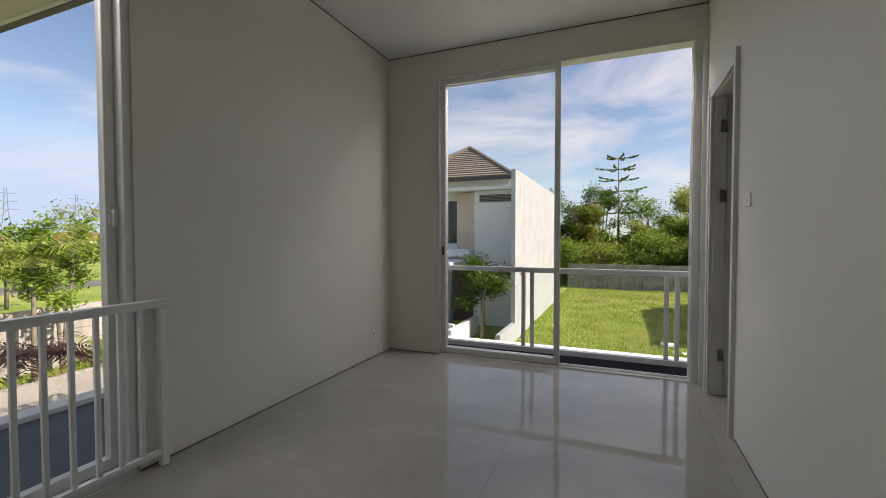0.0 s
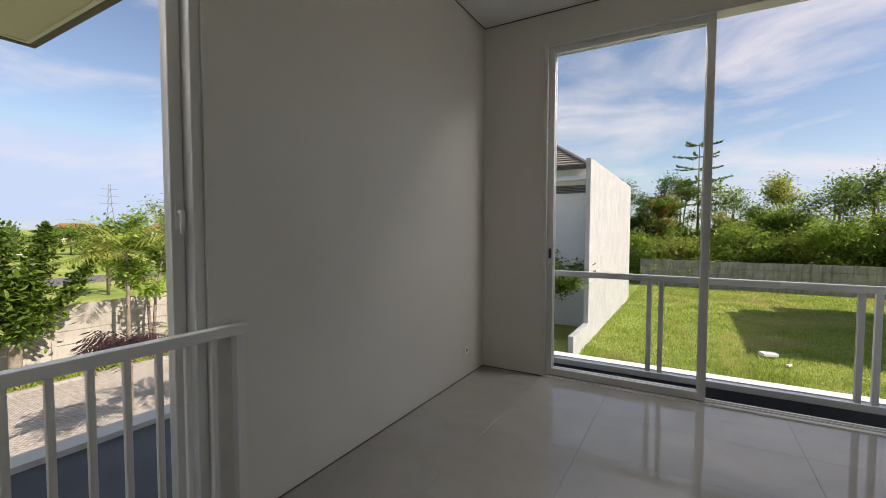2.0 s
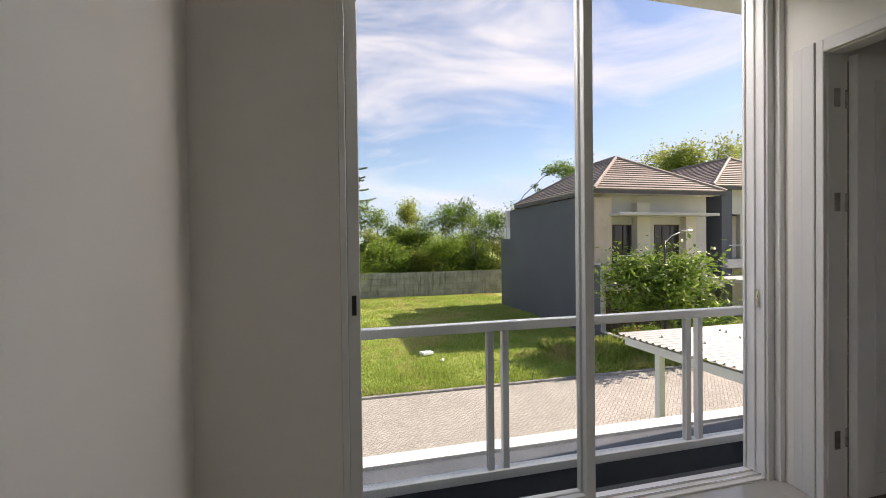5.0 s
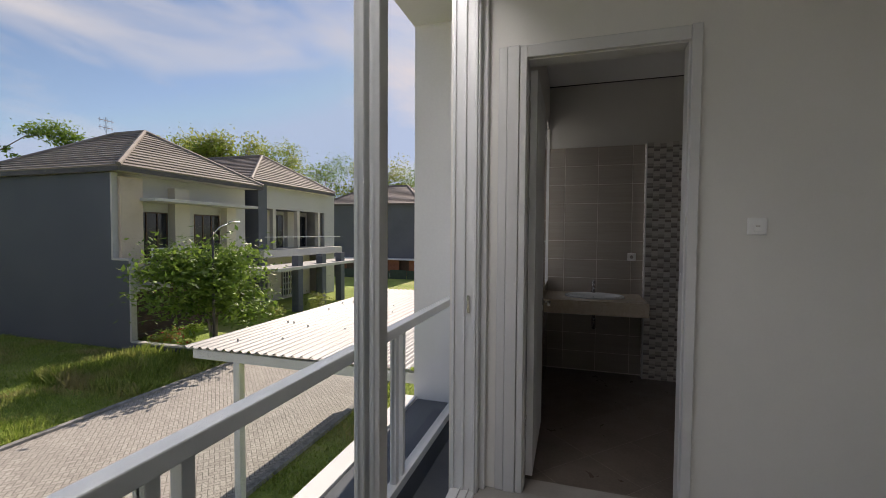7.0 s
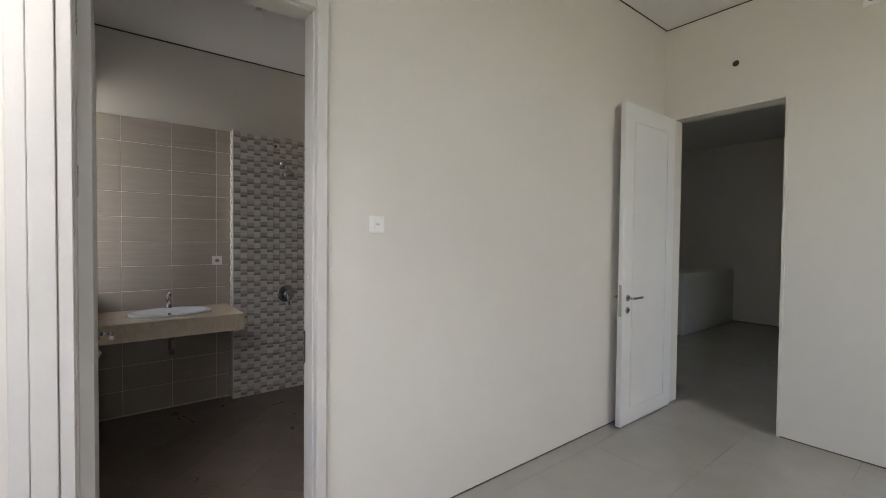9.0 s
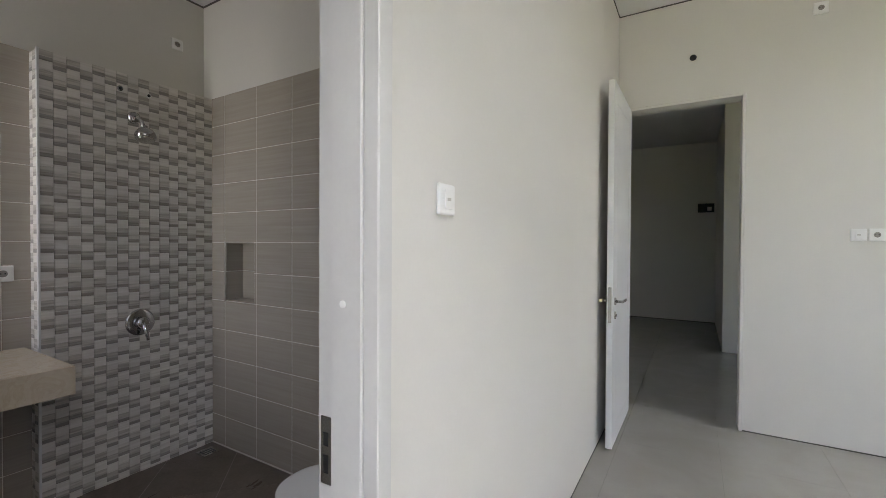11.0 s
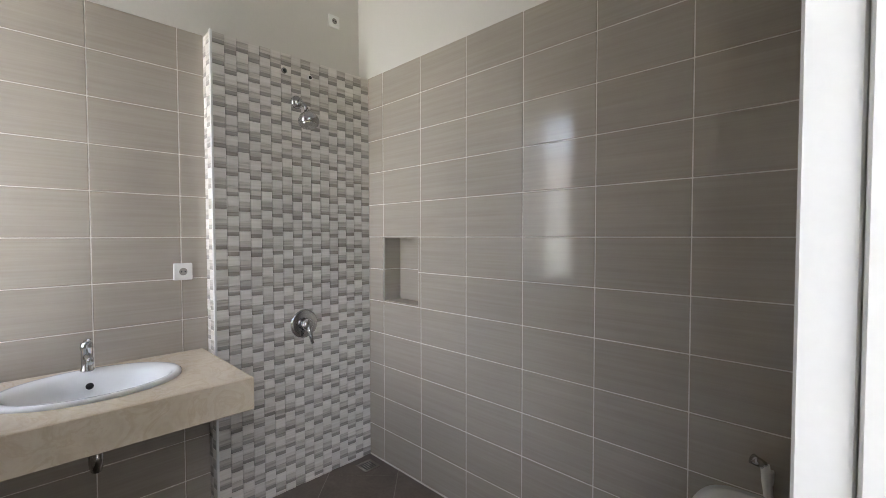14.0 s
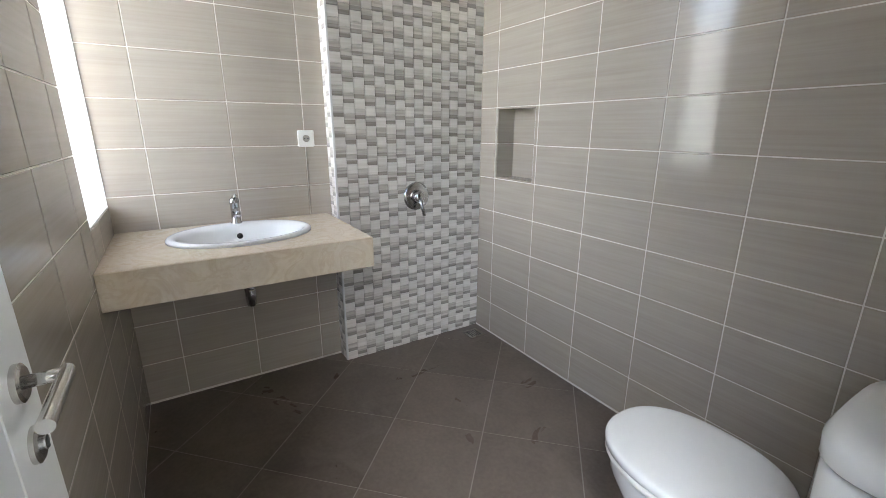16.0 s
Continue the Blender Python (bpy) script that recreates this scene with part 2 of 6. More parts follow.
setting("wall_back", boxes((0, ED0, BACK - 0.15, BACK, 0, C + 0.3), (ED1, 6.6, BACK - 0.15, BACK, 0, C + 0.3), (ED0, ED1, BACK - 0.15, BACK, EDT, C + 0.3)),
        WALL, "warm white plastered wall with an open doorway", "wall")
setting("ceiling", boxes((-0.2, W + 0.12, BACK, 0.1, C, C + 0.25)), CEIL, "plain white ceiling with a shadow joint", "ceiling")
WALL_BASIN = setting("wall_washbasin", boxes((BX, BX + 0.15, BY0 - 0.15, 0.16, -0.3, C + 0.3)), WALL, "taupe tiled wall behind the washbasin", "wall")
WALL_SHOWER = setting("wall_shower", boxes((MX + 0.006, BX, BY0, MY - 0.006, ZB, 2.385)), GROUT, "projecting shower wall of small grey mosaic tiles", "wall")
WALL_NICHE = setting("wall_niche", boxes((PX, NX0, BY0 - 0.15, BY0, -0.3, C + 0.3), (NX1, BX, BY0 - 0.15, BY0, -0.3, C + 0.3),
                                         (NX0, NX1, BY0 - 0.15, BY0, -0.3, NZ0), (NX0, NX1, BY0 - 0.15, BY0, NZ1, C + 0.3),
                                         (NX0, NX1, BY0 - 0.15, BY0 - 0.13, NZ0, NZ1)), WALL, "taupe tiled wall with a small recessed niche", "wall")
setting("ceiling_bathroom", boxes((PX, BX, BY0, BY1, BC, BC + 0.2)), CEIL, "plain white bathroom ceiling", "ceiling")
FLOOR_BATH = setting("floor_bathroom", boxes((PX - 0.1, BX, BY0, BY1, -0.3, ZB - 0.0015)), GROUTD, "dark brown diagonal floor tiles", "floor")
setting("threshold", bbox(W + 0.001, PX + 0.01, BD0, BD1, -0.03, -0.002, 0.003), GROUTD, "dark stone door threshold", "trim")
# hall behind the entry door
setting("wall_hall_end", boxes((-0.2, 2.27, -9.4, -9.25, 0, 3.5), (2.27, 2.52, -9.4, -9.25, 0, 1.96), (2.27, 2.52, -9.4, -9.25, 2.12, 3.5), (2.27, 2.52, -9.4, -9.34, 1.96, 2.12), (2.52, 6.6, -9.4, -9.25, 0, 3.5)), WALL,
        "shaded off-white end wall of the hall with a small recess", "wall")
setting("wall_hall_far", boxes((6.45, 6.6, -9.25, BACK - 0.15, 0, 3.5)), WALL, "shaded off-white wall of the hall", "wall")
# unseen side wall; its openings are added to let daylight into the hall
setting("wall_hall_window", boxes((-0.2, 0, -9.25, -8.7, 0, 3.5), (-0.2, 0, -8.7, -7.4, 0, 0.15), (-0.2, 0, -8.7, -7.4, 2.85, 3.5), (-0.2, 0, -7.4, -6.4, 0, 3.5), (-0.2, 0, -4.85, BACK - 0.15, 0, 3.5), (-0.2, 0, -6.4, -4.85, 0, 0.15), (-0.2, 0, -6.4, -4.85, 2.85, 3.5)), WALL,
        "off-white hall wall with tall openings added for daylight", "wall")
setting("wall_hall_partition", boxes((1.98, 2.24, -9.25, -6.95, 0, 3.2), (1.0, 1.98, -7.07, -6.95, 2.3, 3.2), (0, 1.0, -7.07, -6.95, 0, 3.2)), WALL,
        "off-white hall partition with a doorway", "wall")
setting("ceiling_hall", boxes((-0.2, 6.6, -9.4, BACK - 0.15, 3.2, 3.4)), CEIL, "plain white hall ceiling", "ceiling")
setting("parapet_stair", bbox(4.15, 4.75, -9.25, -7.2, 0, 0.95, 0.01), WALL, "low white plastered stair parapet", "wall")
# thin dark strip painted for the recess shadow where walls meet the floor
setting("baseboard", boxes((0, 0.003, LW1, -0.003, 0, 0.008), (0.003, WX0, -0.003, 0, 0, 0.008), (W - 0.003, W, BACK, BD0 - 0.06, 0, 0.008),
                           (0, ED0, BACK, BACK + 0.003, 0, 0.008), (0, 6.45, -9.25, -9.247, 0, 0.014)), DARKW, "thin dark strip painted as the shadow at the wall foot", "baseboard")
# solid dark strips, their colour giving the shade of a ceiling gap
setting("trim", boxes((0, 0.006, LW1, 0, C - 0.008, C), (0.006, W, -0.006, 0, C - 0.008, C), (W - 0.006, W, BACK, 0, C - 0.008, C),
                      (0, W, BACK, BACK + 0.006, C - 0.008, C), (PX, BX, BY0, BY0 + 0.006, BC - 0.01, BC), (BX - 0.006, BX, BY0, BY1, BC - 0.01, BC)), DARKW,
        "dark strip painted as the shadow gap around the ceiling", "trim")


# ---- sliding window ----
def sash(x0, x1, y0, y1, z0, z1, w, parent):
    s = part("sash", bevelled(boxes((x0, x0 + w, y0, y1, z0, z1), (x1 - w, x1, y0, y1, z0, z1)), 0.003, 1), ALU, parent)
    part("rail", bevelled(boxes((x0 + w, x1 - w, y0, y1, z0, z0 + w * 1.1), (x0 + w, x1 - w, y0, y1, z1 - w, z1)), 0.003, 1), ALU, s)
    pane = part("pane", boxes((x0 + w, x1 - w, (y0 + y1) / 2 - 0.003, (y0 + y1) / 2 + 0.003, z0 + w, z1 - w)), GLASS, s, "clear glass pane")
    pane.visible_shadow = False
    return s


win = tagged(new("window_1"), "white aluminium sliding window standing half open", "window", "", "structure")
part("casing", bevelled(boxes((WX1 + 0.021, W - 0.001, -0.045, -0.001, 0, WTOP + 0.05)), 0.004, 1), ALU, win)
fr = part("window_frame", bevelled(boxes((WX0 - 0.02, WX0 + 0.011, -0.012, 0.14, 0, WTOP + 0.01), (WX1 - 0.03, WX1 + 0.02, -0.012, 0.14, -0.06, WTOP + 0.01),
                                         (WX0 + 0.011, WX1 - 0.03, -0.012, 0.14, WTOP - 0.011, WTOP + 0.01), (WX0 + 0.011, WX1 - 0.03, 0.0, 0.14, -0.05, 0.012)), 0.003, 1), ALU, win)
part("track", bevelled(boxes((WX0 + 0.011, WX1 - 0.03, 0.030, 0.035, 0.012, 0.023), (WX0 + 0.011, WX1 - 0.03, 0.077, 0.082, 0.012, 0.023)), 0.001, 1), STEEL, fr)
part("jamb_rib", bevelled(boxes((WX1 - 0.042, WX1 - 0.03, 0.0, 0.018, 0.012, WTOP - 0.011), (WX1 - 0.042, WX1 - 0.03, 0.062, 0.076, 0.012, WTOP - 0.045),
                                (WX1 - 0.042, WX1 - 0.03, 0.122, 0.138, 0.012, WTOP - 0.011)), 0.002, 1), ALU, fr)
s_in = sash(WX0 + 0.012, 1.90, 0.015, 0.050, 0.024, WTOP - 0.012, 0.056, win)
sash(WX0 + 0.012, 1.893, 0.062, 0.097, 0.024, WTOP - 0.012, 0.056, win)
part("latch", bbox(WX0 + 0.030, WX0 + 0.050, 0.006, 0.017, 1.10, 1.19, 0.002), BLACKP, s_in, "black recessed latch")
part("lock_strike", bevelled(boxes((WX1 - 0.046, WX1 - 0.040, 0.034, 0.050, 1.02, 1.12), (WX1 - 0.049, WX1 - 0.044, 0.038, 0.046, 1.05, 1.065), (WX1 - 0.049, WX1 - 0.044, 0.038, 0.046, 1.075, 1.09)), 0.001, 1),
     STEEL, fr, "steel lock strike")

# ---- tall side window ----
win2 = tagged(new("window_2"), "tall white framed side window", "window", "", "structure")
part("window_frame", bevelled(boxes((-0.17, -0.012, LW1 - 0.045, LW1, 0, LWT), (-0.17, -0.012, LW0, LW0 + 0.045, 0, LWT),
                                          (-0.17, -0.012, LW0 + 0.045, LW1 - 0.045, LWT - 0.045, LWT), (-0.17, -0.012, LW0 + 0.045, LW1 - 0.045, 0, 0.045)), 0.003, 1), ALU, win2)
sash2 = part("sash", bevelled(boxes((-0.13, -0.075, LW1 - 0.10, LW1 - 0.047, 0.05, LWT - 0.05), (-0.13, -0.075, LW0 + 0.047, LW0 + 0.11, 0.05, LWT - 0.05),
                                    (-0.13, -0.075, LW0 + 0.11, LW1 - 0.10, 0.05, 0.11), (-0.13, -0.075, LW0 + 0.11, LW1 - 0.10, LWT - 0.11, LWT - 0.05)), 0.003, 1), ALU, win2)
p2 = part("pane", boxes((-0.106, -0.100, LW0 + 0.11, LW1 - 0.10, 0.11, LWT - 0.11)), GLASS, sash2, "clear glass pane")
p2.visible_shadow = False
hb = boxes((-0.075, -0.066, LW1 - 0.088, LW1 - 0.062, 1.36, 1.46))
box(hb, -0.066, -0.035, LW1 - 0.082, LW1 - 0.068, 1.425, 1.44)
box(hb, -0.045, -0.033, LW1 - 0.084, LW1 - 0.066, 1.345, 1.44)
part("handle", bevelled(hb, 0.002, 1), ALU, sash2, "small white casement handle")

# ---- inner railing before the side window ----
rail = thing("window_railing", "white painted metal railing before the tall window", "railing")
RX, RE = 0.045, -2.65
part("top_rail", bbox(RX - 0.025, RX + 0.025, LW0 - 0.05, RE + 0.01, 0.90, 0.945, 0.004), RAILW, rail)
part("bottom_rail", bbox(RX - 0.015, RX + 0.015, LW0 - 0.05, RE, 0.065, 0.095, 0.003), RAILW, rail)
for k, y in enumerate([RE - 0.03] + [RE - 0.145 - 0.106 * i for i in range(13)]):
    if k == 0:
        part("post", bbox(RX - 0.02, RX + 0.02, y - 0.02, y + 0.02, 0.0, 0.90, 0.003), RAILW, rail)
    else:
        part("bar", bbox(RX - 0.011, RX + 0.011, y - 0.011, y + 0.011, 0.095, 0.90, 0.002, 1), RAILW, rail)
part("post", bbox(RX - 0.02, RX + 0.02, LW0 - 0.05, LW0 - 0.01, 0.0, 0.90, 0.003), RAILW, rail)
part("wall_bracket", bbox(0.0, RX - 0.02, RE - 0.025, RE + 0.0, 0.86, 0.9, 0.002), RAILW, rail)

# ---- balcony ----
RY, FX = 0.42, 4.35
setting("balcony_slab", boxes((-0.2, FX, 0.16, 0.39, -0.35, -0.13), (-0.2, FX, 0.39, 0.45, -0.35, 0.018), (-0.2, FX, 0.45, 0.84, -0.35, -0.055)), LEDGE, "dark grey screeded balcony ledge", "ledge")
setting("balcony_edge", boxes((-0.2, FX, 0.84, 0.98, -0.45, -0.03)), EXTW, "white painted ledge rim", "ledge")
setting("wall_fin", boxes((FX, FX + 0.15, 0.16, 0.87, -3.65, 3.30)), EXTW, "white exterior fin wall", "wall")
setting("balcony_soffit", boxes((-0.2, FX + 0.15, 0.16, 0.88, 3.30, 3.45)), EXTW, "white balcony overhang", "ceiling")
setting("ledge_side", boxes((-1.68, -0.2, -9.0, 0.74, -0.5, -0.10)), LEDGE, "dark grey screeded side ledge", "ledge")
setting("ledge_side_edge", boxes((-1.86, -1.68, -9.0, 0.87, -0.6, -0.06)), EXTW, "white painted ledge rim", "ledge")
brail = thing("balcony_railing", "white balcony railing with clear glass panels", "railing")
part("handrail", bbox(0.0, FX - 0.005, RY - 0.03, RY + 0.03, 0.90, 0.955, 0.005), RAILW, brail)
part("bottom_rail", bbox(0.0, FX - 0.005, RY - 0.032, RY + 0.034, 0.020, 0.075, 0.005), RAILW, brail)
posts = [0.02, 1.46, 1.555, 2.875, 2.97, 4.30]
for x in posts:
    part("post", bbox(x - 0.02, x + 0.02, RY - 0.02, RY + 0.02, 0.075, 0.90, 0.003), RAILW, brail)
for a, b in ((0.04, 1.44), (1.575, 2.855), (2.99, 4.28)):
    g = part("glass_panel", boxes((a, b, RY - 0.005, RY + 0.005, 0.076, 0.898)), RAILGLASS, brail, "clear glass panel")
    g.visible_shadow = False


# ---- doors ----
def lever(leaf, x, y, z, side, way, mat=STEEL):
    """A lever handle on a leaf's face: side is the face's direction in y, way the lever's direction in x."""
    w, turn = way * side, 0 if side > 0 else 180
    bits = (("rose", turned([(0.0265, 0), (0.0265, 0.007), (0.022, 0.010), (0.011, 0.010)], 44, "y"), mat, "", 0, False),
            ("spindle", tube([(0, 0.009, 0), (0, 0.05, 0)], 0.009, 14), mat, "", 0, True),
            ("lever", tube([(-0.011 * w, 0.050, 0), (0.0 * w, 0.052, 0), (0.13 * w, 0.052, 0)], 0.0096, 30), mat, "brushed steel lever", 0, False),
            ("key_rose", turned([(0.0265, 0), (0.0265, 0.006), (0.022, 0.009), (0.010, 0.009), (0.010, 0.014)], 44, "y"), mat, "", -0.095, False),
            ("key_slot", bbox(-0.003, 0.003, 0.0085, 0.0155, -0.009, 0.009, 0.001, 1), BLACKP, "", -0.095, False))
    for name, bm, material, label, dz, smooth in bits:
        p = part(name, bm, material, leaf, label, smooth)
        p.matrix_basis = pose(x, y, z + dz, 0, 0, turn)


def door_leaf(owner, width, height, m, grip, thick=0.04):
    """A painted leaf along +x from the hinge at 0, centred in y, with a sunk line around a plain field."""
    bm = bmesh.new()
    g, e, t = 0.006, 0.13, thick / 2
    xs, zs = [0, e, e + g, width - e - g, width - e, width], [0.008, e, e + g, height - e - g, height - e, height]
    for i in range(5):
        for j in range(5):
            groove = (i in (1, 3) and 1 <= j <= 3) or (j in (1, 3) and 1 <= i <= 3)
            d = t - 0.004 if groove else t
            box(bm, xs[i], xs[i + 1], -d, d, zs[j], zs[j + 1])
    bmesh.ops.remove_doubles(bm, verts=bm.verts, dist=1e-5)
    leaf = part("leaf", bm, WHITE, owner, "white painted door leaf with a routed line")
    leaf.matrix_basis = m
    part("edge_lipping", bbox(width, width + 0.003, -t, t, 0.008, height, 0.001, 1), WHITE, leaf)
    part("lock_plate", bbox(width + 0.002, width + 0.0055, -0.011, 0.011, grip - 0.14, grip + 0.10, 0.001, 1), STEEL, leaf, "steel lock plate")
    for side in (1, -1):
        lever(leaf, width - 0.065, side * t, grip, side, -1)


d1 = tagged(new("door_1"), "white bathroom door standing wide open", "door", "", "structure")
J0, J1, JT = BD0, BD1, BDT
part("frame", bevelled(boxes((W - 0.026, W + 0.014, J0 - 0.034, J0 + 0.012, 0, JT + 0.055), (W - 0.012, W + 0.014, J1 - 0.012, J1 + 0.026, 0, JT + 0.055), (W - 0.020, W + 0.014, J1 + 0.028, J1 + 0.092, 0, JT + 0.055), (W - 0.012, W + 0.014, J1 + 0.094, J1 + 0.142, 0, JT + 0.055), (W - 0.012, W + 0.014, J0 + 0.012, J1 - 0.012, JT - 0.012, JT + 0.055),
                             (W + 0.014, PX - 0.045, J0 - 0.002, J0 + 0.018, 0, JT), (W + 0.014, PX - 0.045, J1 - 0.018, J1 + 0.002, 0, JT), (W + 0.014, PX - 0.045, J0 + 0.018, J1 - 0.018, JT - 0.018, JT + 0.002),
                             (PX - 0.044, PX + 0.004, J0 - 0.05, J0 + 0.006, ZB, JT + 0.05), (PX - 0.044, PX + 0.012, J1 - 0.006, J1 + 0.003, ZB, JT + 0.05), (PX - 0.044, PX + 0.012, J0 + 0.006, J1 - 0.006, JT - 0.006, JT + 0.05)), 0.003, 1),
     JAMB, d1, "white painted stepped door frame")
part("frame_plug", turned([(0.0082, 0), (0.0082, 0.0015), (0.006, 0.0022)], 24, "y", (W + 0.064, J0 + 0.018, 1.262)), PLAST, d1, "small round white cover plug", True)
st = part("strike_plate", bbox(PX - 0.040, PX - 0.006, J0 + 0.005, J0 + 0.0085, 0.86, 1.01, 0.001, 1), STEEL, d1, "steel strike plate")
part("strike_hole", boxes((PX - 0.029, PX - 0.015, J0 + 0.0083, J0 + 0.0092, 0.885, 0.925), (PX - 0.029, PX - 0.015, J0 + 0.0083, J0 + 0.0092, 0.945, 0.975)), BLACKP, st)
for z in (0.33, 1.62, 2.18):
    h = part("hinge", bevelled(boxes((PX - 0.088, PX - 0.047, J1 - 0.0215, J1 - 0.0185, z - 0.05, z + 0.05), (PX - 0.078, PX - 0.072, J1 - 0.0225, J1 - 0.0214, z + 0.025, z + 0.031), (PX - 0.062, PX - 0.056, J1 - 0.0225, J1 - 0.0214, z - 0.031, z - 0.025)), 0.001, 1), STEEL, d1, "steel butt hinge")
    part("knuckle", tube([(PX + 0.014, J1 - 0.012, z - 0.05), (PX + 0.014, J1 - 0.012, z + 0.05)], 0.006, 10), STEEL, h, "", True)
door_leaf(d1, 0.79, 2.41, pose(PX + 0.026, J1 - 0.034, 0, 0, 0, 0.3), 0.95)

d2 = tagged(new("door_2"), "white entry door standing open against the wall", "door", "", "structure")
part("frame", bevelled(boxes((ED0 - 0.004, ED0 + 0.018, BACK - 0.16, BACK + 0.006, 0, EDT), (ED1 - 0.018, ED1 + 0.004, BACK - 0.16, BACK + 0.006, 0, EDT), (ED0 + 0.018, ED1 - 0.018, BACK - 0.16, BACK + 0.006, EDT - 0.018, EDT + 0.004)), 0.003, 1),
     WALL, d2, "painted flush door frame")
door_leaf(d2, 0.80, 2.49, pose(ED1 - 0.022, BACK + 0.028, 0, 0, 0, 89.5), 1.0)


# ---- sockets and switches ----
def wall_plate(name, label, at, turn, kind, size=0.082, category="socket", group=""):
    """A rounded plate against a wall; its front looks along -y before turning."""
    t = thing(name, label, category, at, group, turn)
    h = size / 2
    part("plate", bbox(-h, h, -0.012, 0.0, -h, h, 0.008, 3), PLAST, t)
    if kind == "switch":
        part("rocker", bbox(-h * 0.42, h * 0.42, -0.0165, -0.0115, -h * 0.62, h * 0.62, 0.002), PLAST, t)
        part("indicator", bbox(-h * 0.22, h * 0.22, -0.0175, -0.016, -h * 0.1, h * 0.1, 0.0005, 1), GROUT, t)
    else:
        part("cup", turned([(0.021, -0.0122), (0.021, -0.0165), (0.0185, -0.0165), (0.0175, -0.0125)], 28, "y"), PLAST, t, "", True)
        for dx in (-0.008, 0.008):
            part("pin_hole", turned([(0.0032, -0.0138), (0.0032, -0.0122)], 10, "y", (dx, 0, 0)), BLACKP, t)
        # flat disc, its dark colour giving the shade inside the cup
        part("recess", turned([(0.0175, -0.0132), (0.0175, -0.0121)], 28, "y"), GROUTD, t)
    return t


wall_plate("wall_socket", "white round wall socket low on the plaster", (0, -0.378, 0.252), 90, "socket")
wall_plate("light_switch", "white rocker light switch on the wall", (W, -1.342, 1.505), -90, "switch", category="switch")
wall_plate("light_switch", "white rocker light switch beside the entry door", (1.62, BACK, 1.46), 180, "switch", category="switch")
wall_plate("wall_socket", "white round socket beside the entry door switch", (1.53, BACK, 1.46), 180, "socket")
wall_plate("wall_socket", "white air conditioner socket high on the wall", (1.83, BACK, 3.02), 180, "socket")
wall_plate("wall_socket", "white square socket on the bathroom tiles", (BX - 0.008, -1.09, 1.225), -90, "socket")
wall_plate("wall_socket", "white socket high above the shower", (BX, -1.94, 2.72), -90, "socket", 0.075)
hole = thing("pipe_sleeve", "dark round pipe hole in the wall", "pipe", (2.585, BACK, 2.845), "", 0)
part("rim", turned([(0.022, -0.002), (0.024, 0.003), (0.019, 0.004)], 20, "y"), BLACKP, hole, "", True)
lamp = thing("lamp_holder", "white lamp holder on the hall ceiling", "lamp", (2.9, -6.3, 3.2))
part("base", turned([(0.05, 0.0), (0.05, -0.02), (0.035, -0.03)], 20), PLAST, lamp, "", True)
part("socket", turned([(0.024, -0.03), (0.024, -0.07), (0.018, -0.075)], 16), PLAST, lamp, "", True)
lamp2 = thing("lamp_holder", "white lamp holder on the bathroom ceiling", "lamp", (4.5, -1.17, BC))
part("base", turned([(0.05, 0.0), (0.05, -0.02), (0.035, -0.03)], 20), PLAST, lamp2, "", True)
part("socket", turned([(0.024, -0.03), (0.024, -0.07), (0.018, -0.075)], 16), PLAST, lamp2, "", True)
# vent slot in the hall wall; a white block stands for the daylight in it
hall_slot = thing("hall_wall_slot", "dark slot in the hall wall with a block painted as daylight", "box", (2.395, -9.34, 2.04))
part("box_body", boxes((-0.125, 0.125, 0.0, 0.004, -0.08, 0.08), (-0.125, -0.121, 0.004, 0.085, -0.08, 0.08), (0.121, 0.125, 0.004, 0.085, -0.08, 0.08), (-0.121, 0.121, 0.004, 0.085, 0.076, 0.08), (-0.121, 0.121, 0.004, 0.085, -0.08, -0.076)), BLACKP, hall_slot)
part("terminal", bbox(-0.085, -0.02, 0.004, 0.05, -0.045, 0.02, 0.004), PLAST, hall_slot, "white block in place of daylight through the slot")


# ---- bathroom materials ----
def wall_tile_material():
    m = Nodes("taupe_wall_tile", 0.1)
    v = m.place(world_space=True)
    a = m.add("ShaderNodeMapping", {"Vector": v, "Scale": (1.6, 1.6, 95)}).outputs[0]
    b = m.add("ShaderNodeMapping", {"Vector": v, "Scale": (3, 3, 26)}).outputs[0]
    streak = m.math("ADD", m.math("MULTIPLY", m.noise(a, 1.0, 3, 0.6), 0.6), m.math("MULTIPLY", m.noise(b, 1.0, 3, 0.6), 0.4))
    base = m.ramp(streak, [(0.30, (0.39, 0.345, 0.292)), (0.50, (0.425, 0.379, 0.325)), (0.70, (0.46, 0.413, 0.357))])
    tone = m.ramp(m.random(), [(0.0, (0.965, 0.965, 0.965)), (1.0, (1.0, 1.0, 1.0))])
    m.link(m.mix(1.0, base, tone, "MULTIPLY"), "Base Color")
    m.link(m.math("ADD", m.math("MULTIPLY", m.noise(v, 4, 4), 0.07), 0.072), "Roughness")
    h = m.math("ADD", m.math("MULTIPLY", streak, 0.35), m.noise(v, 6, 2))
    m.bump(h, 0.05, 0.006)
    return m.mat


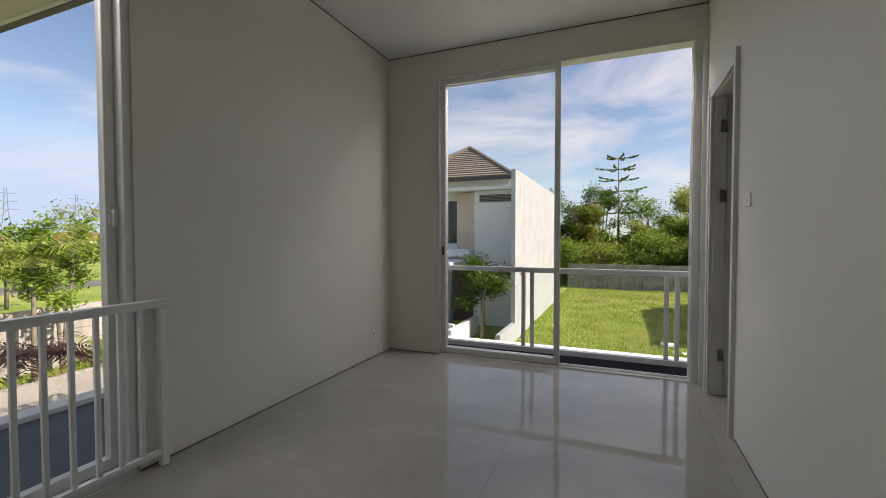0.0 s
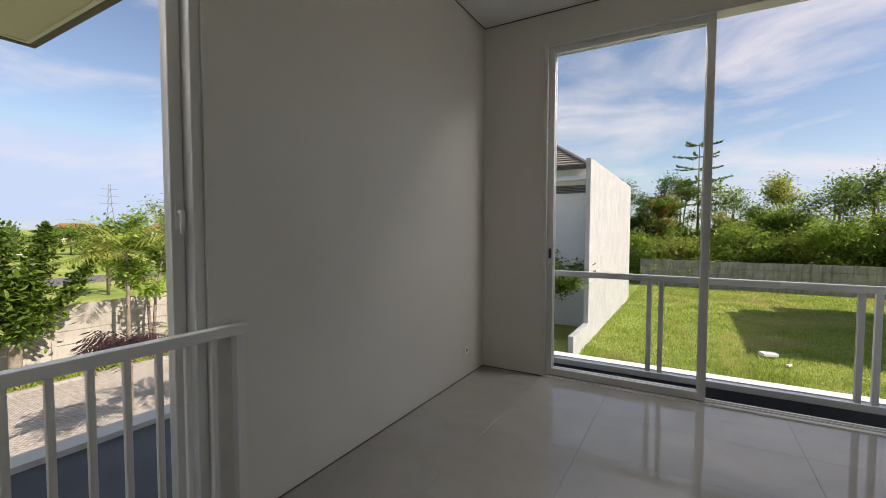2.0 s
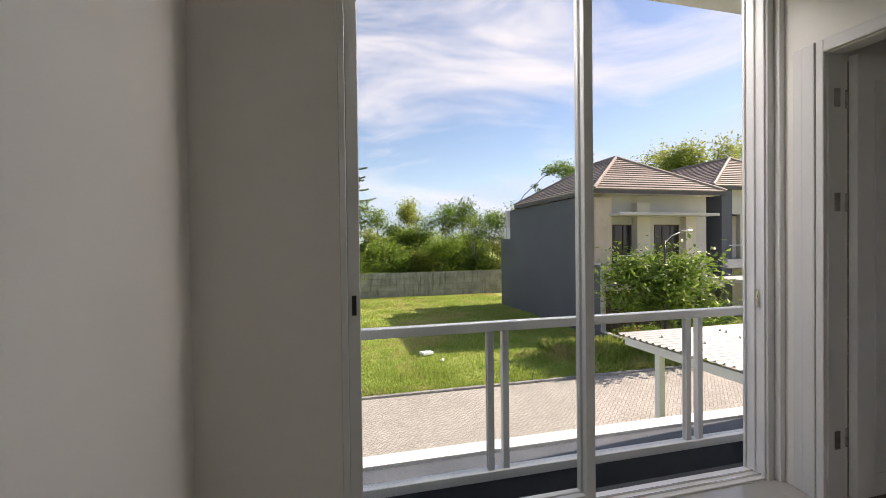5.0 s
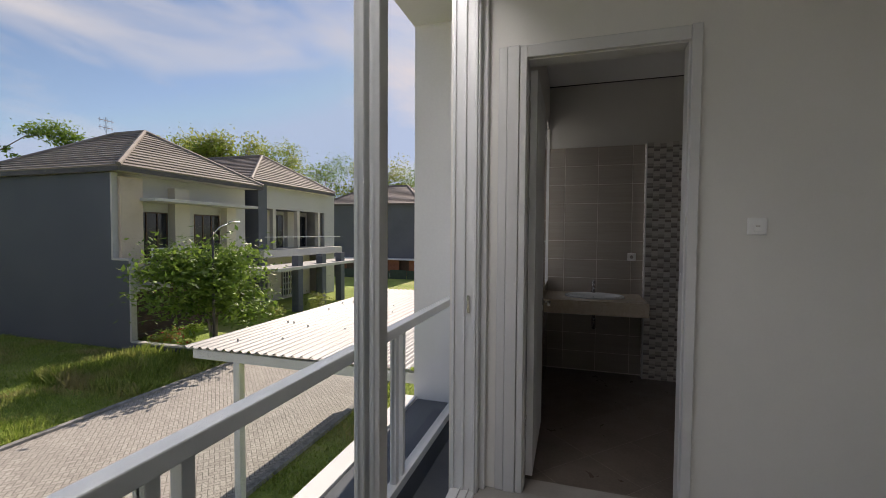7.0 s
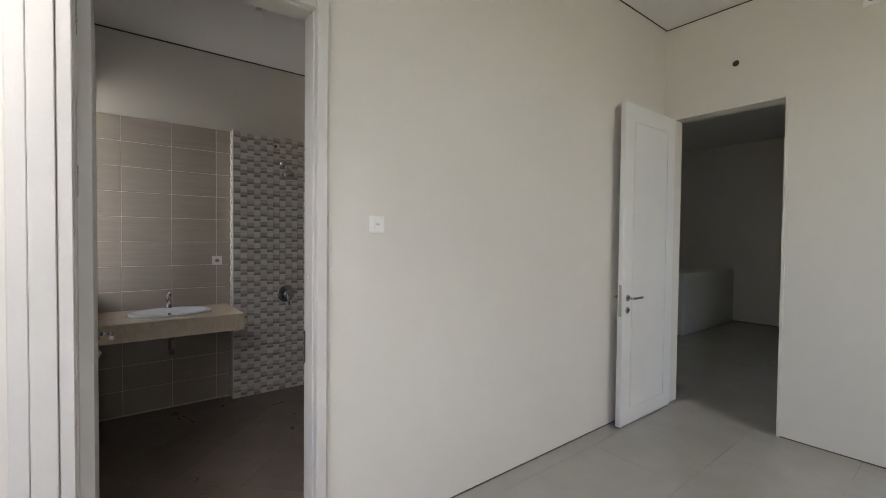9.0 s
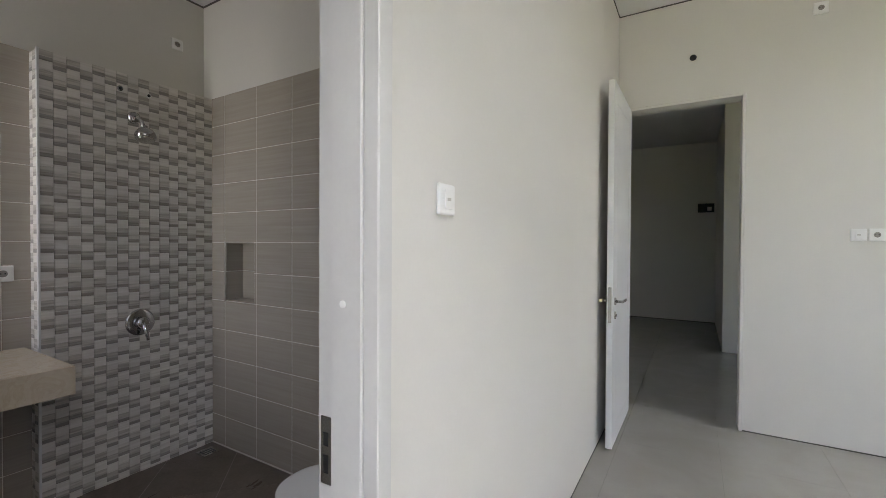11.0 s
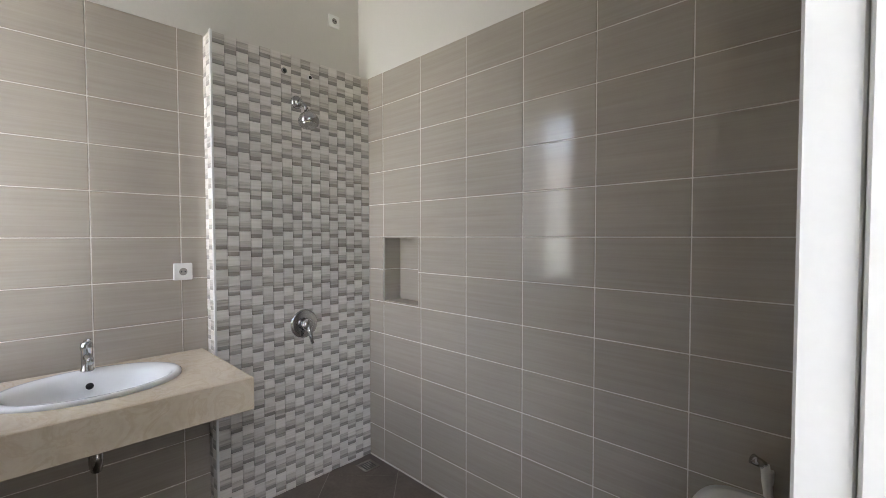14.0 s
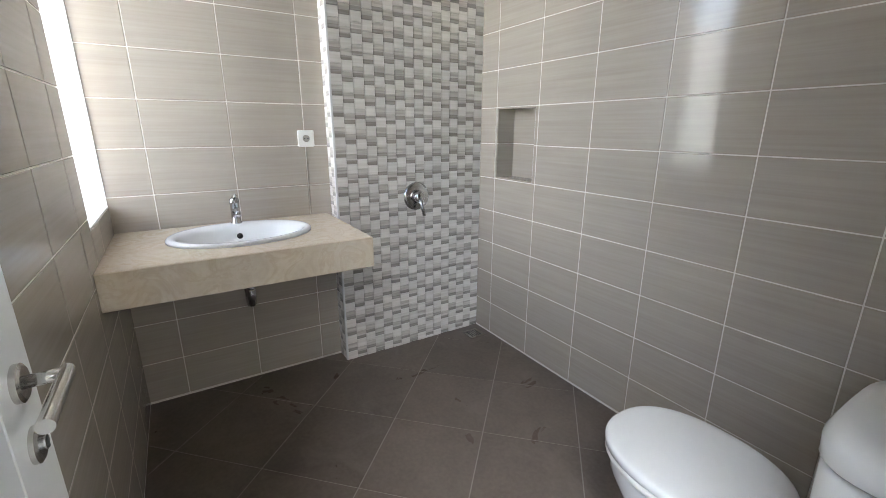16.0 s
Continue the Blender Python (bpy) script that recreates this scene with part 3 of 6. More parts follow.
def mosaic_material(name, c0, c1, c2, chance, banded=False):
    m = Nodes(name, 0.28)
    v = m.place(world_space=True)
    a = m.add("ShaderNodeMapping", {"Vector": v, "Scale": (5, 5, 85)}).outputs[0]
    base = m.ramp(m.noise(a, 1.0, 2, 0.5), [(0.36, c0), (0.5, c1), (0.64, c2)])
    tone = m.ramp(chance(m), [(0.0, (0.90, 0.895, 0.89)), (1.0, (1.05, 1.045, 1.04))])
    color = m.mix(1.0, base, tone, "MULTIPLY")
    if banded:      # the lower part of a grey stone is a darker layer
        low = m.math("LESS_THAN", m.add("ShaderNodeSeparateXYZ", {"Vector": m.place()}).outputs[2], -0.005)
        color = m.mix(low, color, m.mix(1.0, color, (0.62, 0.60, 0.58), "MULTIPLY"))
    m.link(color, "Base Color")
    m.bump(m.noise(v, 30, 3), 0.06, 0.003)
    return m.mat


def floor_tile_material():
    m = Nodes("dark_floor_tile", 0.32)
    v = m.place(world_space=True)
    f = m.math("ADD", m.math("MULTIPLY", m.noise(v, 3, 5, 0.6), 0.6), m.math("MULTIPLY", m.noise(v, 60, 4), 0.4))
    base = m.ramp(f, [(0.3, (0.115, 0.091, 0.074)), (0.7, (0.205, 0.165, 0.138))])
    tone = m.ramp(m.random(), [(0.0, (0.85, 0.85, 0.85)), (1.0, (1.1, 1.1, 1.1))])
    dust = m.ramp(m.noise(v, 4.5, 6, 0.62, 1.2), [(0.50, (0, 0, 0)), (0.70, (0.55, 0.55, 0.55))])
    m.link(m.mix(dust, m.mix(1.0, base, tone, "MULTIPLY"), (0.205, 0.175, 0.15)), "Base Color")
    m.link(m.math("ADD", m.math("MULTIPLY", m.noise(v, 3.5, 5, 0.6, 0.8), 0.45), 0.12), "Roughness")
    m.bump(m.noise(v, 90, 3), 0.1, 0.002)
    return m.mat


def marble_material():
    m = Nodes("cream_marble", 0.10)
    v = m.place(world_space=True)
    vein = m.noise(v, 5.5, 7, 0.62, 1.6)
    fine = m.noise(v, 30, 4)
    base = m.ramp(vein, [(0.34, (0.70, 0.59, 0.45)), (0.48, (0.77, 0.67, 0.535)), (0.53, (0.70, 0.58, 0.43)), (0.60, (0.785, 0.685, 0.55)), (0.75, (0.81, 0.72, 0.59))])
    m.link(m.mix(0.12, base, m.ramp(fine, [(0.3, (0.5, 0.38, 0.26)), (0.7, (0.8, 0.72, 0.6))])), "Base Color")
    m.bump(fine, 0.02, 0.002)
    return m.mat


TILE = wall_tile_material()
FTILE = floor_tile_material()
MARBLE = marble_material()
PALE = ((0.74, 0.705, 0.66), (0.79, 0.76, 0.72), (0.84, 0.81, 0.775))
GREY = ((0.47, 0.43, 0.39), (0.575, 0.535, 0.49), (0.68, 0.64, 0.595))
MOS_L = mosaic_material("pale_mosaic", *PALE, lambda m: m.random())
MOS_D = mosaic_material("grey_mosaic", *GREY, lambda m: m.random(), True)
MOS_LJ = mosaic_material("pale_mosaic_rest", *PALE, lambda m: m.island())
MOS_DJ = mosaic_material("grey_mosaic_rest", *GREY, lambda m: m.island())
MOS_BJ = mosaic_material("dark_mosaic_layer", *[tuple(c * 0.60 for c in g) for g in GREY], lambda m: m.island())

# ---- bathroom window ----
bw = tagged(new("window_3"), "narrow white framed bathroom window", "window", "", "structure")
part("window_frame", bevelled(boxes((BW0, BW0 + 0.04, 0.06, 0.13, BWZ0, BWZ1), (BW1 - 0.03, BW1, 0.06, 0.13, BWZ0, BWZ1), (BW0 + 0.04, BW1 - 0.03, 0.06, 0.13, BWZ0, BWZ0 + 0.04),
                                    (BW0 + 0.04, BW1 - 0.03, 0.06, 0.13, BWZ1 - 0.04, BWZ1)), 0.003, 1), ALU, bw)
part("window_sill", boxes((BW0, BW1, BY1 - 0.006, 0.06, BWZ0, BWZ0 + 0.006), (BW0, BW0 + 0.006, BY1 - 0.006, 0.06, BWZ0 + 0.006, BWZ1), (BW1 - 0.006, BW1, BY1 - 0.006, 0.06, BWZ0 + 0.006, BWZ1)), WHITE, bw)
bp = part("pane", boxes((BW0 + 0.04, BW1 - 0.03, 0.09, 0.096, BWZ0 + 0.04, BWZ1 - 0.04)), GLASS, bw, "clear glass pane")
bp.visible_shadow = False

# ---- washbasin ----
CT, CB, CX0 = 0.835, 0.705, 4.945
BXC, BYC, BA, BB = 5.275, -0.715, 0.285, 0.215      # basin centre, half length along y, half width along x


def counter_mesh():
    """Slab with an oval cut-out and a deep front edge."""
    bm = bmesh.new()
    n = 48
    x0, x1, y0, y1 = CX0, BX - 0.009, MY + 0.03, BY1 - 0.009
    inner, outer = [], []
    for i in range(n):
        a = 2 * math.pi * i / n
        c, s = math.cos(a), math.sin(a)
        inner.append((BXC + BB * 0.93 * c, BYC + BA * 0.93 * s))
        k = min((x1 - BXC) / c if c > 1e-6 else (x0 - BXC) / c if c < -1e-6 else 9, (y1 - BYC) / s if s > 1e-6 else (y0 - BYC) / s if s < -1e-6 else 9)
        outer.append((BXC + k * c, BYC + k * s))
    for cx, cy in ((x0, y0), (x1, y0), (x0, y1), (x1, y1)):
        j = min(range(n), key=lambda q: (outer[q][0] - cx) ** 2 + (outer[q][1] - cy) ** 2)
        outer[j] = (cx, cy)
    rings = [[bm.verts.new((x, y, z)) for x, y in ring] for ring, z in ((inner, CT), (outer, CT), (outer, CB + 0.09), (inner, CB + 0.09))]
    for a, b in zip(rings, rings[1:] + rings[:1]):
        for i in range(n):
            bm.faces.new((a[i], a[(i + 1) % n], b[(i + 1) % n], b[i]))
    return bm


counter = thing("vanity_counter", "cream marble washbasin counter fixed to the wall", "counter")
part("top", counter_mesh(), MARBLE, counter)
part("apron", bbox(CX0 - 0.004, CX0 + 0.02, MY + 0.026, BY1 - 0.008, CB, CT - 0.001, 0.002, 1), MARBLE, counter, "deep cream marble front edge")
part("side_apron", bbox(CX0 + 0.021, BX - 0.012, MY + 0.026, MY + 0.046, CB, CT - 0.002, 0.002, 1), MARBLE, counter)

basin = thing("washbasin", "white oval ceramic drop-in washbasin", "sink", (BXC, BYC, CT))
bm = bmesh.new()
N, prof = 48, [(1.0, 0.0), (1.0, 0.010), (0.97, 0.017), (0.92, 0.017), (0.86, 0.012), (0.81, -0.004), (0.74, -0.05), (0.60, -0.105), (0.35, -0.135), (0.09, -0.142), (0.085, -0.150), (0.36, -0.152), (0.64, -0.12), (0.80, -0.06), (0.88, -0.008)]
rings = []
for k, (r, h) in enumerate(prof):
    off = 0.0 if k < 4 else -0.030 * min(1.0, (1 - r) * 4)
    rings.append([bm.verts.new((BB * r * math.cos(2 * math.pi * i / N) + off, BA * r * math.sin(2 * math.pi * i / N), h)) for i in range(N)])
for a, b in zip(rings, rings[1:] + rings[:1]):
    for i in range(N):
        bm.faces.new((a[i], a[(i + 1) % N], b[(i + 1) % N], b[i]))
part("bowl", bm, CERAM, basin, "", True)
part("drain", turned([(0.020, -0.143), (0.020, -0.139), (0.014, -0.138)], 20, "z", (-0.030, 0, 0)), CHROME, basin, "chrome drain", True)
part("overflow", turned([(0.013, 0), (0.013, 0.004), (0.006, 0.005)], 18, "x", (0.128, 0, -0.035)), BLACKP, basin, "dark overflow hole", True)

tap = thing("basin_tap", "chrome single lever basin tap", "tap", (BXC + 0.195, BYC, CT + 0.012))
part("body", turned([(0.024, 0), (0.024, 0.006), (0.020, 0.012), (0.019, 0.085), (0.022, 0.095), (0.020, 0.115), (0.010, 0.122)], 24), CHROME, tap, "", True)
part("spout", tube([(0, 0, 0.055), (-0.05, 0, 0.07), (-0.10, 0, 0.068), (-0.115, 0, 0.055)], [0.015, 0.013, 0.012, 0.011], 14), CHROME, tap, "", True)
part("lever", tube([(0.01, 0, 0.118), (-0.03, 0, 0.130), (-0.085, 0, 0.142)], [0.010, 0.008, 0.006], 10), CHROME, tap, "", True)
trap = thing("drain_trap", "chrome curved trap under the washbasin", "pipe", (BXC - 0.03, BYC, 0))
part("tailpiece", tube([(0, 0, CT - 0.14), (0, 0, 0.60)], 0.016, 14), CHROME, trap, "", True)
part("slip_nut", turned([(0.019, 0.625), (0.024, 0.620), (0.024, 0.600), (0.019, 0.595)], 18), CHROME, trap)
part("bend", tube([(0, 0, 0.61), (0.002, 0, 0.555), (0.018, 0, 0.522), (0.048, 0, 0.510), (0.078, 0, 0.522), (0.094, 0, 0.555), (0.096, 0, 0.60)], 0.019, 16), CHROME, trap, "dark chrome trap bend", True)
part("outlet", tube([(0.096, 0, 0.59), (0.100, 0, 0.625), (0.13, 0, 0.645), (0.20, 0, 0.647), (BX - BXC + 0.02, 0, 0.647)], 0.016, 14), CHROME, trap, "", True)

# ---- shower ----
valve = thing("shower_valve", "round chrome shower mixer with a lever", "valve", (MX, -1.665, 0.90))
part("plate", turned([(0.082, -0.001), (0.080, -0.007), (0.070, -0.011), (0.034, -0.012)], 36, "x"), CHROME, valve, "", True)
part("knob", turned([(0.034, -0.010), (0.034, -0.045), (0.026, -0.056), (0.008, -0.060)], 24, "x"), CHROME, valve, "", True)
part("lever", tube([(-0.045, 0, 0.0), (-0.055, -0.008, -0.05), (-0.075, -0.012, -0.105)], [0.016, 0.012, 0.009], 12), CHROME, valve, "", True)
head = thing("overhead_shower", "chrome wall shower head on a short arm", "shower", (MX, -1.635, 2.135))
part("flange", turned([(0.036, -0.001), (0.034, -0.014), (0.020, -0.026), (0.012, -0.030)], 24, "x"), CHROME, head, "", True)
part("arm", tube([(-0.02, 0, 0), (-0.05, -0.004, -0.008), (-0.078, -0.010, -0.035), (-0.088, -0.014, -0.062)], 0.0115, 14), CHROME, head, "", True)
hb = part("rose", turned([(0.011, 0.045), (0.017, 0.042), (0.019, 0.030), (0.030, 0.022), (0.044, 0.009), (0.053, -0.008), (0.056, -0.024), (0.053, -0.038), (0.046, -0.046)], 36), CHROME, head, "", True)
hb.matrix_basis = pose(-0.098, -0.018, -0.098, 0, 18, -8)
part("face_plate", turned([(0.044, -0.0455), (0.042, -0.049)], 28), STEEL, hb, "grey nozzle plate")
for y, full in ((-1.565, True), (-1.715, False)):
    p = thing("pipe_plug", "small capped water outlet in the mosaic", "plug", (MX, y, 2.29))
    part("collar", turned([(0.016, -0.001), (0.015, -0.008), (0.010, -0.010)], 18, "x"), CHROME if full else PLAST, p, "", True)
    part("cap", turned([(0.009, -0.009), (0.009, -0.013)], 14, "x"), BLACKP, p, "", True)

# ---- toilet ----
TY = -1.575
wc = thing("toilet", "white ceramic close-coupled toilet with closed lid", "toilet", (PX, TY, ZB))


def lofted(sections, n=32, power=2.3):
    """Stacked superellipse rings: (centre x, z, half length, half width)."""
    bm = bmesh.new()
    rings = []
    for cx, z, a, b in sections:
        ring = []
        for i in range(n):
            t = 2 * math.pi * i / n
            c, s = math.cos(t), math.sin(t)
            ring.append(bm.verts.new((cx + a * math.copysign(abs(c) ** (2 / power), c), b * math.copysign(abs(s) ** (2 / power), s), z)))
        rings.append(ring)
    for p, q in zip(rings, rings[1:]):
        for i in range(n):
            bm.faces.new((p[i], p[(i + 1) % n], q[(i + 1) % n], q[i]))
    bm.faces.new(rings[0][::-1])
    bm.faces.new(rings[-1])
    return bm


part("bowl", lofted([(0.36, 0.0, 0.22, 0.115), (0.36, 0.03, 0.215, 0.11), (0.37, 0.14, 0.20, 0.10), (0.40, 0.25, 0.24, 0.148), (0.43, 0.34, 0.267, 0.170), (0.435, 0.385, 0.270, 0.174), (0.435, 0.40, 0.264, 0.170)]), CERAM, wc, "", True)
part("seat", lofted([(0.488, 0.402, 0.220, 0.175), (0.488, 0.407, 0.225, 0.181), (0.488, 0.419, 0.225, 0.181), (0.488, 0.422, 0.220, 0.176)], 48), PLAST, wc, "", True)
part("lid", lofted([(0.489, 0.424, 0.222, 0.178), (0.489, 0.428, 0.227, 0.183), (0.489, 0.443, 0.227, 0.183), (0.489, 0.4485, 0.2245, 0.1805), (0.489, 0.452, 0.218, 0.174), (0.489, 0.4535, 0.20, 0.157), (0.489, 0.4538, 0.10, 0.07)], 56), CERAM, wc, "closed white lid", True)
part("tank", lofted([(0.118, 0.38, 0.093, 0.168), (0.121, 0.45, 0.101, 0.178), (0.124, 0.60, 0.108, 0.188), (0.124, 0.725, 0.110, 0.191)], 40, 4.0), CERAM, wc, "", True)
tl = part("tank_lid", lofted([(0.125, 0.728, 0.112, 0.193), (0.126, 0.735, 0.117, 0.199), (0.126, 0.762, 0.117, 0.199), (0.126, 0.785, 0.107, 0.185), (0.126, 0.795, 0.077, 0.14)], 40, 3.4), CERAM, wc, "", True)
part("flush_button", turned([(0.026, 0.792), (0.026, 0.800), (0.019, 0.803)], 24, "z", (0.117, 0, 0)), CHROME, tl, "chrome push button", True)
part("hinge_block", bbox(0.236, 0.272, -0.07, 0.07, 0.40, 0.434, 0.006), PLAST, wc)
spray = thing("bidet_spray", "white hand bidet sprayer on the tiled wall", "sprayer", (3.41, BY0 + 0.008, 0.66))
part("bracket", bbox(-0.014, 0.014, 0.0, 0.03, -0.02, 0.02, 0.004), PLAST, spray)
part("handle", tube([(-0.01, 0.045, -0.09), (0.0, 0.045, 0.0), (0.004, 0.05, 0.05)], [0.011, 0.013, 0.012], 12), PLAST, spray, "", True)
part("nozzle", tube([(0.004, 0.048, 0.045), (0.035, 0.06, 0.062)], [0.012, 0.016], 12), CHROME, spray, "", True)
part("hose", tube([(-0.01, 0.045, -0.09), (-0.03, 0.05, -0.25), (-0.12, 0.045, -0.38), (-0.2, 0.03, -0.30), (-0.22, 0.005, -0.22)], 0.006, 8), CHROME, spray, "", True)
drain = thing("floor_drain", "square steel floor drain in the shower corner", "drain", (5.36, -2.02, ZB))
part("frame", bevelled(boxes((-0.055, 0.055, -0.055, 0.055, -0.002, 0.003)), 0.001, 1), STEEL, drain)
for i in range(5):
    part("slot", boxes((-0.035, 0.035, -0.034 + i * 0.016, -0.028 + i * 0.016, 0.0031, 0.0040)), BLACKP, drain)


# ---- tiles ----
def tile_mesh(name, w, h, mat, d=0.008, b=0.0015):
    """A tile in x and z with its face towards -y, back at y = 0."""
    return mesh_of(name, bevelled(boxes((-w / 2, w / 2, -d, 0, -h / 2, h / 2)), b, 1), mat)


CACHE = {}


def tile(parent, w, h, mat, m, name="tile", d=0.008):
    key = (round(w, 3), round(h, 3), mat.name, round(d, 4))
    if key not in CACHE:
        CACHE[key] = tile_mesh(name, w, h, mat, d)
    ob = new(name, CACHE[key])
    ob.parent = parent
    ob.matrix_basis = m
    return ob


def tiled(parent, cols, rows, place, mat, holes=(), joint=0.0042):
    """Tiles between column lines and row lines; place(u, v) gives the pose at the middle of a tile."""
    for u0, u1 in zip(cols, cols[1:]):
        for v0, v1 in zip(rows, rows[1:]):
            bits = [(u0, u1, v0, v1)]
            for a0, a1, b0, b1 in holes:
                cut = []
                for p0, p1, q0, q1 in bits:
                    if p1 <= a0 + 1e-4 or p0 >= a1 - 1e-4 or q1 <= b0 + 1e-4 or q0 >= b1 - 1e-4:
                        cut.append((p0, p1, q0, q1))
                        continue
                    if p0 < a0:
                        cut.append((p0, a0, q0, q1))
                    if p1 > a1:
                        cut.append((a1, p1, q0, q1))
                    if q0 < b0:
                        cut.append((max(p0, a0), min(p1, a1), q0, b0))
                    if q1 > b1:
                        cut.append((max(p0, a0), min(p1, a1), b1, q1))
                bits = cut
            for p0, p1, q0, q1 in bits:
                if p1 - p0 > 0.012 and q1 - q0 > 0.012:
                    tile(parent, p1 - p0 - joint, q1 - q0 - joint, mat, place((p0 + p1) / 2, (q0 + q1) / 2))


ROWS = [-0.01 + 0.2 * i for i in range(13)]
XC = [PX + 0.002] + [3.632 + 0.3375 * i for i in range(6)] + [MX]
GB = 0.0072      # grout bed proud of the plaster
bed = lambda name, row, owner: part(name, boxes(row), TGROUT, owner)
bed("grout_bed", (PX, NX0, BY0, BY0 + GB, ZB, 2.39), WALL_NICHE)
bed("grout_bed", (NX1, MX, BY0, BY0 + GB, ZB, 2.39), WALL_NICHE)
bed("grout_bed", (NX0, NX1, BY0, BY0 + GB, ZB, NZ0), WALL_NICHE)
bed("grout_bed", (NX0, NX1, BY0, BY0 + GB, NZ1, 2.39), WALL_NICHE)
tiled(WALL_NICHE, XC, ROWS, lambda u, v: pose(u, BY0 + 0.001, v, 0, 0, 180), TILE, holes=((NX0, NX1, NZ0, NZ1),))
for j in range(2):
    tile(WALL_NICHE, NX1 - NX0 - 0.02, 0.195, TILE, pose((NX0 + NX1) / 2, BY0 - 0.129, NZ0 + 0.1 + 0.2 * j, 0, 0, 180))
    tile(WALL_NICHE, 0.128, 0.195, TILE, pose(NX0, BY0 - 0.066, NZ0 + 0.1 + 0.2 * j, 0, 0, 90))
    tile(WALL_NICHE, 0.128, 0.195, TILE, pose(NX1, BY0 - 0.066, NZ0 + 0.1 + 0.2 * j, 0, 0, -90))
tile(WALL_NICHE, NX1 - NX0 - 0.02, 0.125, TILE, pose((NX0 + NX1) / 2, BY0 - 0.066, NZ0, -90, 0, 0))
tile(WALL_NICHE, NX1 - NX0 - 0.02, 0.125, TILE, pose((NX0 + NX1) / 2, BY0 - 0.066, NZ1, 90, 0, 0))
bed("grout_bed", (BX - GB, BX, MY, BY1, ZB, 2.39), WALL_BASIN)
YC = [MY, -1.085, -0.748, -0.41, BY1]
tiled(WALL_BASIN, YC, ROWS, lambda u, v: pose(BX - 0.001, u, v, 0, 0, -90), TILE)
WF = bpy.data.objects["wall_front"]
for r in ((PX, BW0, BY1 - GB, BY1, ZB, 2.39), (BW0, BW1, BY1 - GB, BY1, ZB, BWZ0), (BW1, BX, BY1 - GB, BY1, ZB, 2.39)):
    bed("grout_bed", r, WF)
FC = [PX + 0.03] + [3.55 + 0.3375 * i for i in range(6)] + [BX - 0.009]
tiled(WF, FC, ROWS, lambda u, v: pose(u, BY1 - 0.001, v, 0, 0, 0), TILE, holes=((BW0, BW1, BWZ0, 3.0),))
bed("grout_bed", (PX, PX + GB, BY0, BD0 - 0.052, ZB, 2.39), WALL_BATH)
tiled(WALL_BATH, [BY0 + 0.01, -1.78, -1.44, BD0 - 0.052], ROWS, lambda u, v: pose(PX + 0.001, u, v, 0, 0, 90), TILE)

# diagonal floor tiles
P, OX, OY = 0.41, 4.86, -1.21
r2 = math.sqrt(0.5)


def clip_poly(poly, axis, limit, keep):
    out = []
    for i, a in enumerate(poly):
        b = poly[(i + 1) % len(poly)]
        ia, ib = (a[axis] - limit) * keep >= 0, (b[axis] - limit) * keep >= 0
        if ia:
            out.append(a)
        if ia != ib:
            t = (limit - a[axis]) / (b[axis] - a[axis])
            out.append((a[0] + t * (b[0] - a[0]), a[1] + t * (b[1] - a[1])))
    return out


for i in range(-6, 7):
    for j in range(-6, 7):
        cx, cy = OX + ((i + 0.5) - (j + 0.5)) * P * r2, OY + ((i + 0.5) + (j + 0.5)) * P * r2
        h = (P / 2 - 0.0022) / r2
        poly = [(cx + h, cy), (cx, cy + h), (cx - h, cy), (cx, cy - h)]
        for ax, lim, keep in ((0, PX + 0.004, 1), (0, BX - 0.004, -1), (1, BY0 + 0.004, 1), (1, BY1 - 0.006, -1)):
            poly = clip_poly(poly, ax, lim, keep) if poly else poly
        if len(poly) < 3:
            continue
        bm = bmesh.new()
        lo = [bm.verts.new((x - cx, y - cy, -0.010)) for x, y in poly]
        hi = [bm.verts.new((x - cx, y - cy, 0.0)) for x, y in poly]
        bm.faces.new(hi)
        for k in range(len(poly)):
            bm.faces.new((lo[k], lo[(k + 1) % len(poly)], hi[(k + 1) % len(poly)], hi[k]))
        t = part("floor_tile", bm, FTILE, FLOOR_BATH)
        t.matrix_basis = pose(cx, cy, ZB)

# room floor tiles, 0.6 m, hair joints
for i in range(-1, 12):
    for j in range(0, 16):
        x0, y1 = 0.0 + 0.6 * i, -0.6 * j
        x1, y0 = x0 + 0.6, y1 - 0.6
        x0, x1 = max(x0, 0.0), min(x1, W if y1 > BACK else 6.45)
        y0 = max(y0, -9.25)
        if x1 - x0 < 0.02 or y1 - y0 < 0.02:
            continue
        key = ("floor", round(x1 - x0, 3), round(y1 - y0, 3))
        if key not in CACHE:
            CACHE[key] = mesh_of("floor_tile", boxes((-(x1 - x0) / 2 + 0.0006, (x1 - x0) / 2 - 0.0006, -(y1 - y0) / 2 + 0.0006, (y1 - y0) / 2 - 0.0006, -0.014, 0.0)), FLOORT)
        ob = new("floor_tile", CACHE[key])
        ob.parent = FLOOR
        ob.matrix_basis = pose((x0 + x1) / 2, (y0 + y1) / 2, 0)

# mosaic: columns of small stones, pale and grey in turn
MC, MW, MH = 16, (MY - BY0 - 0.012) / 16, 0.05
rest = bmesh.new()
rnd = random.Random(5)
own = 0


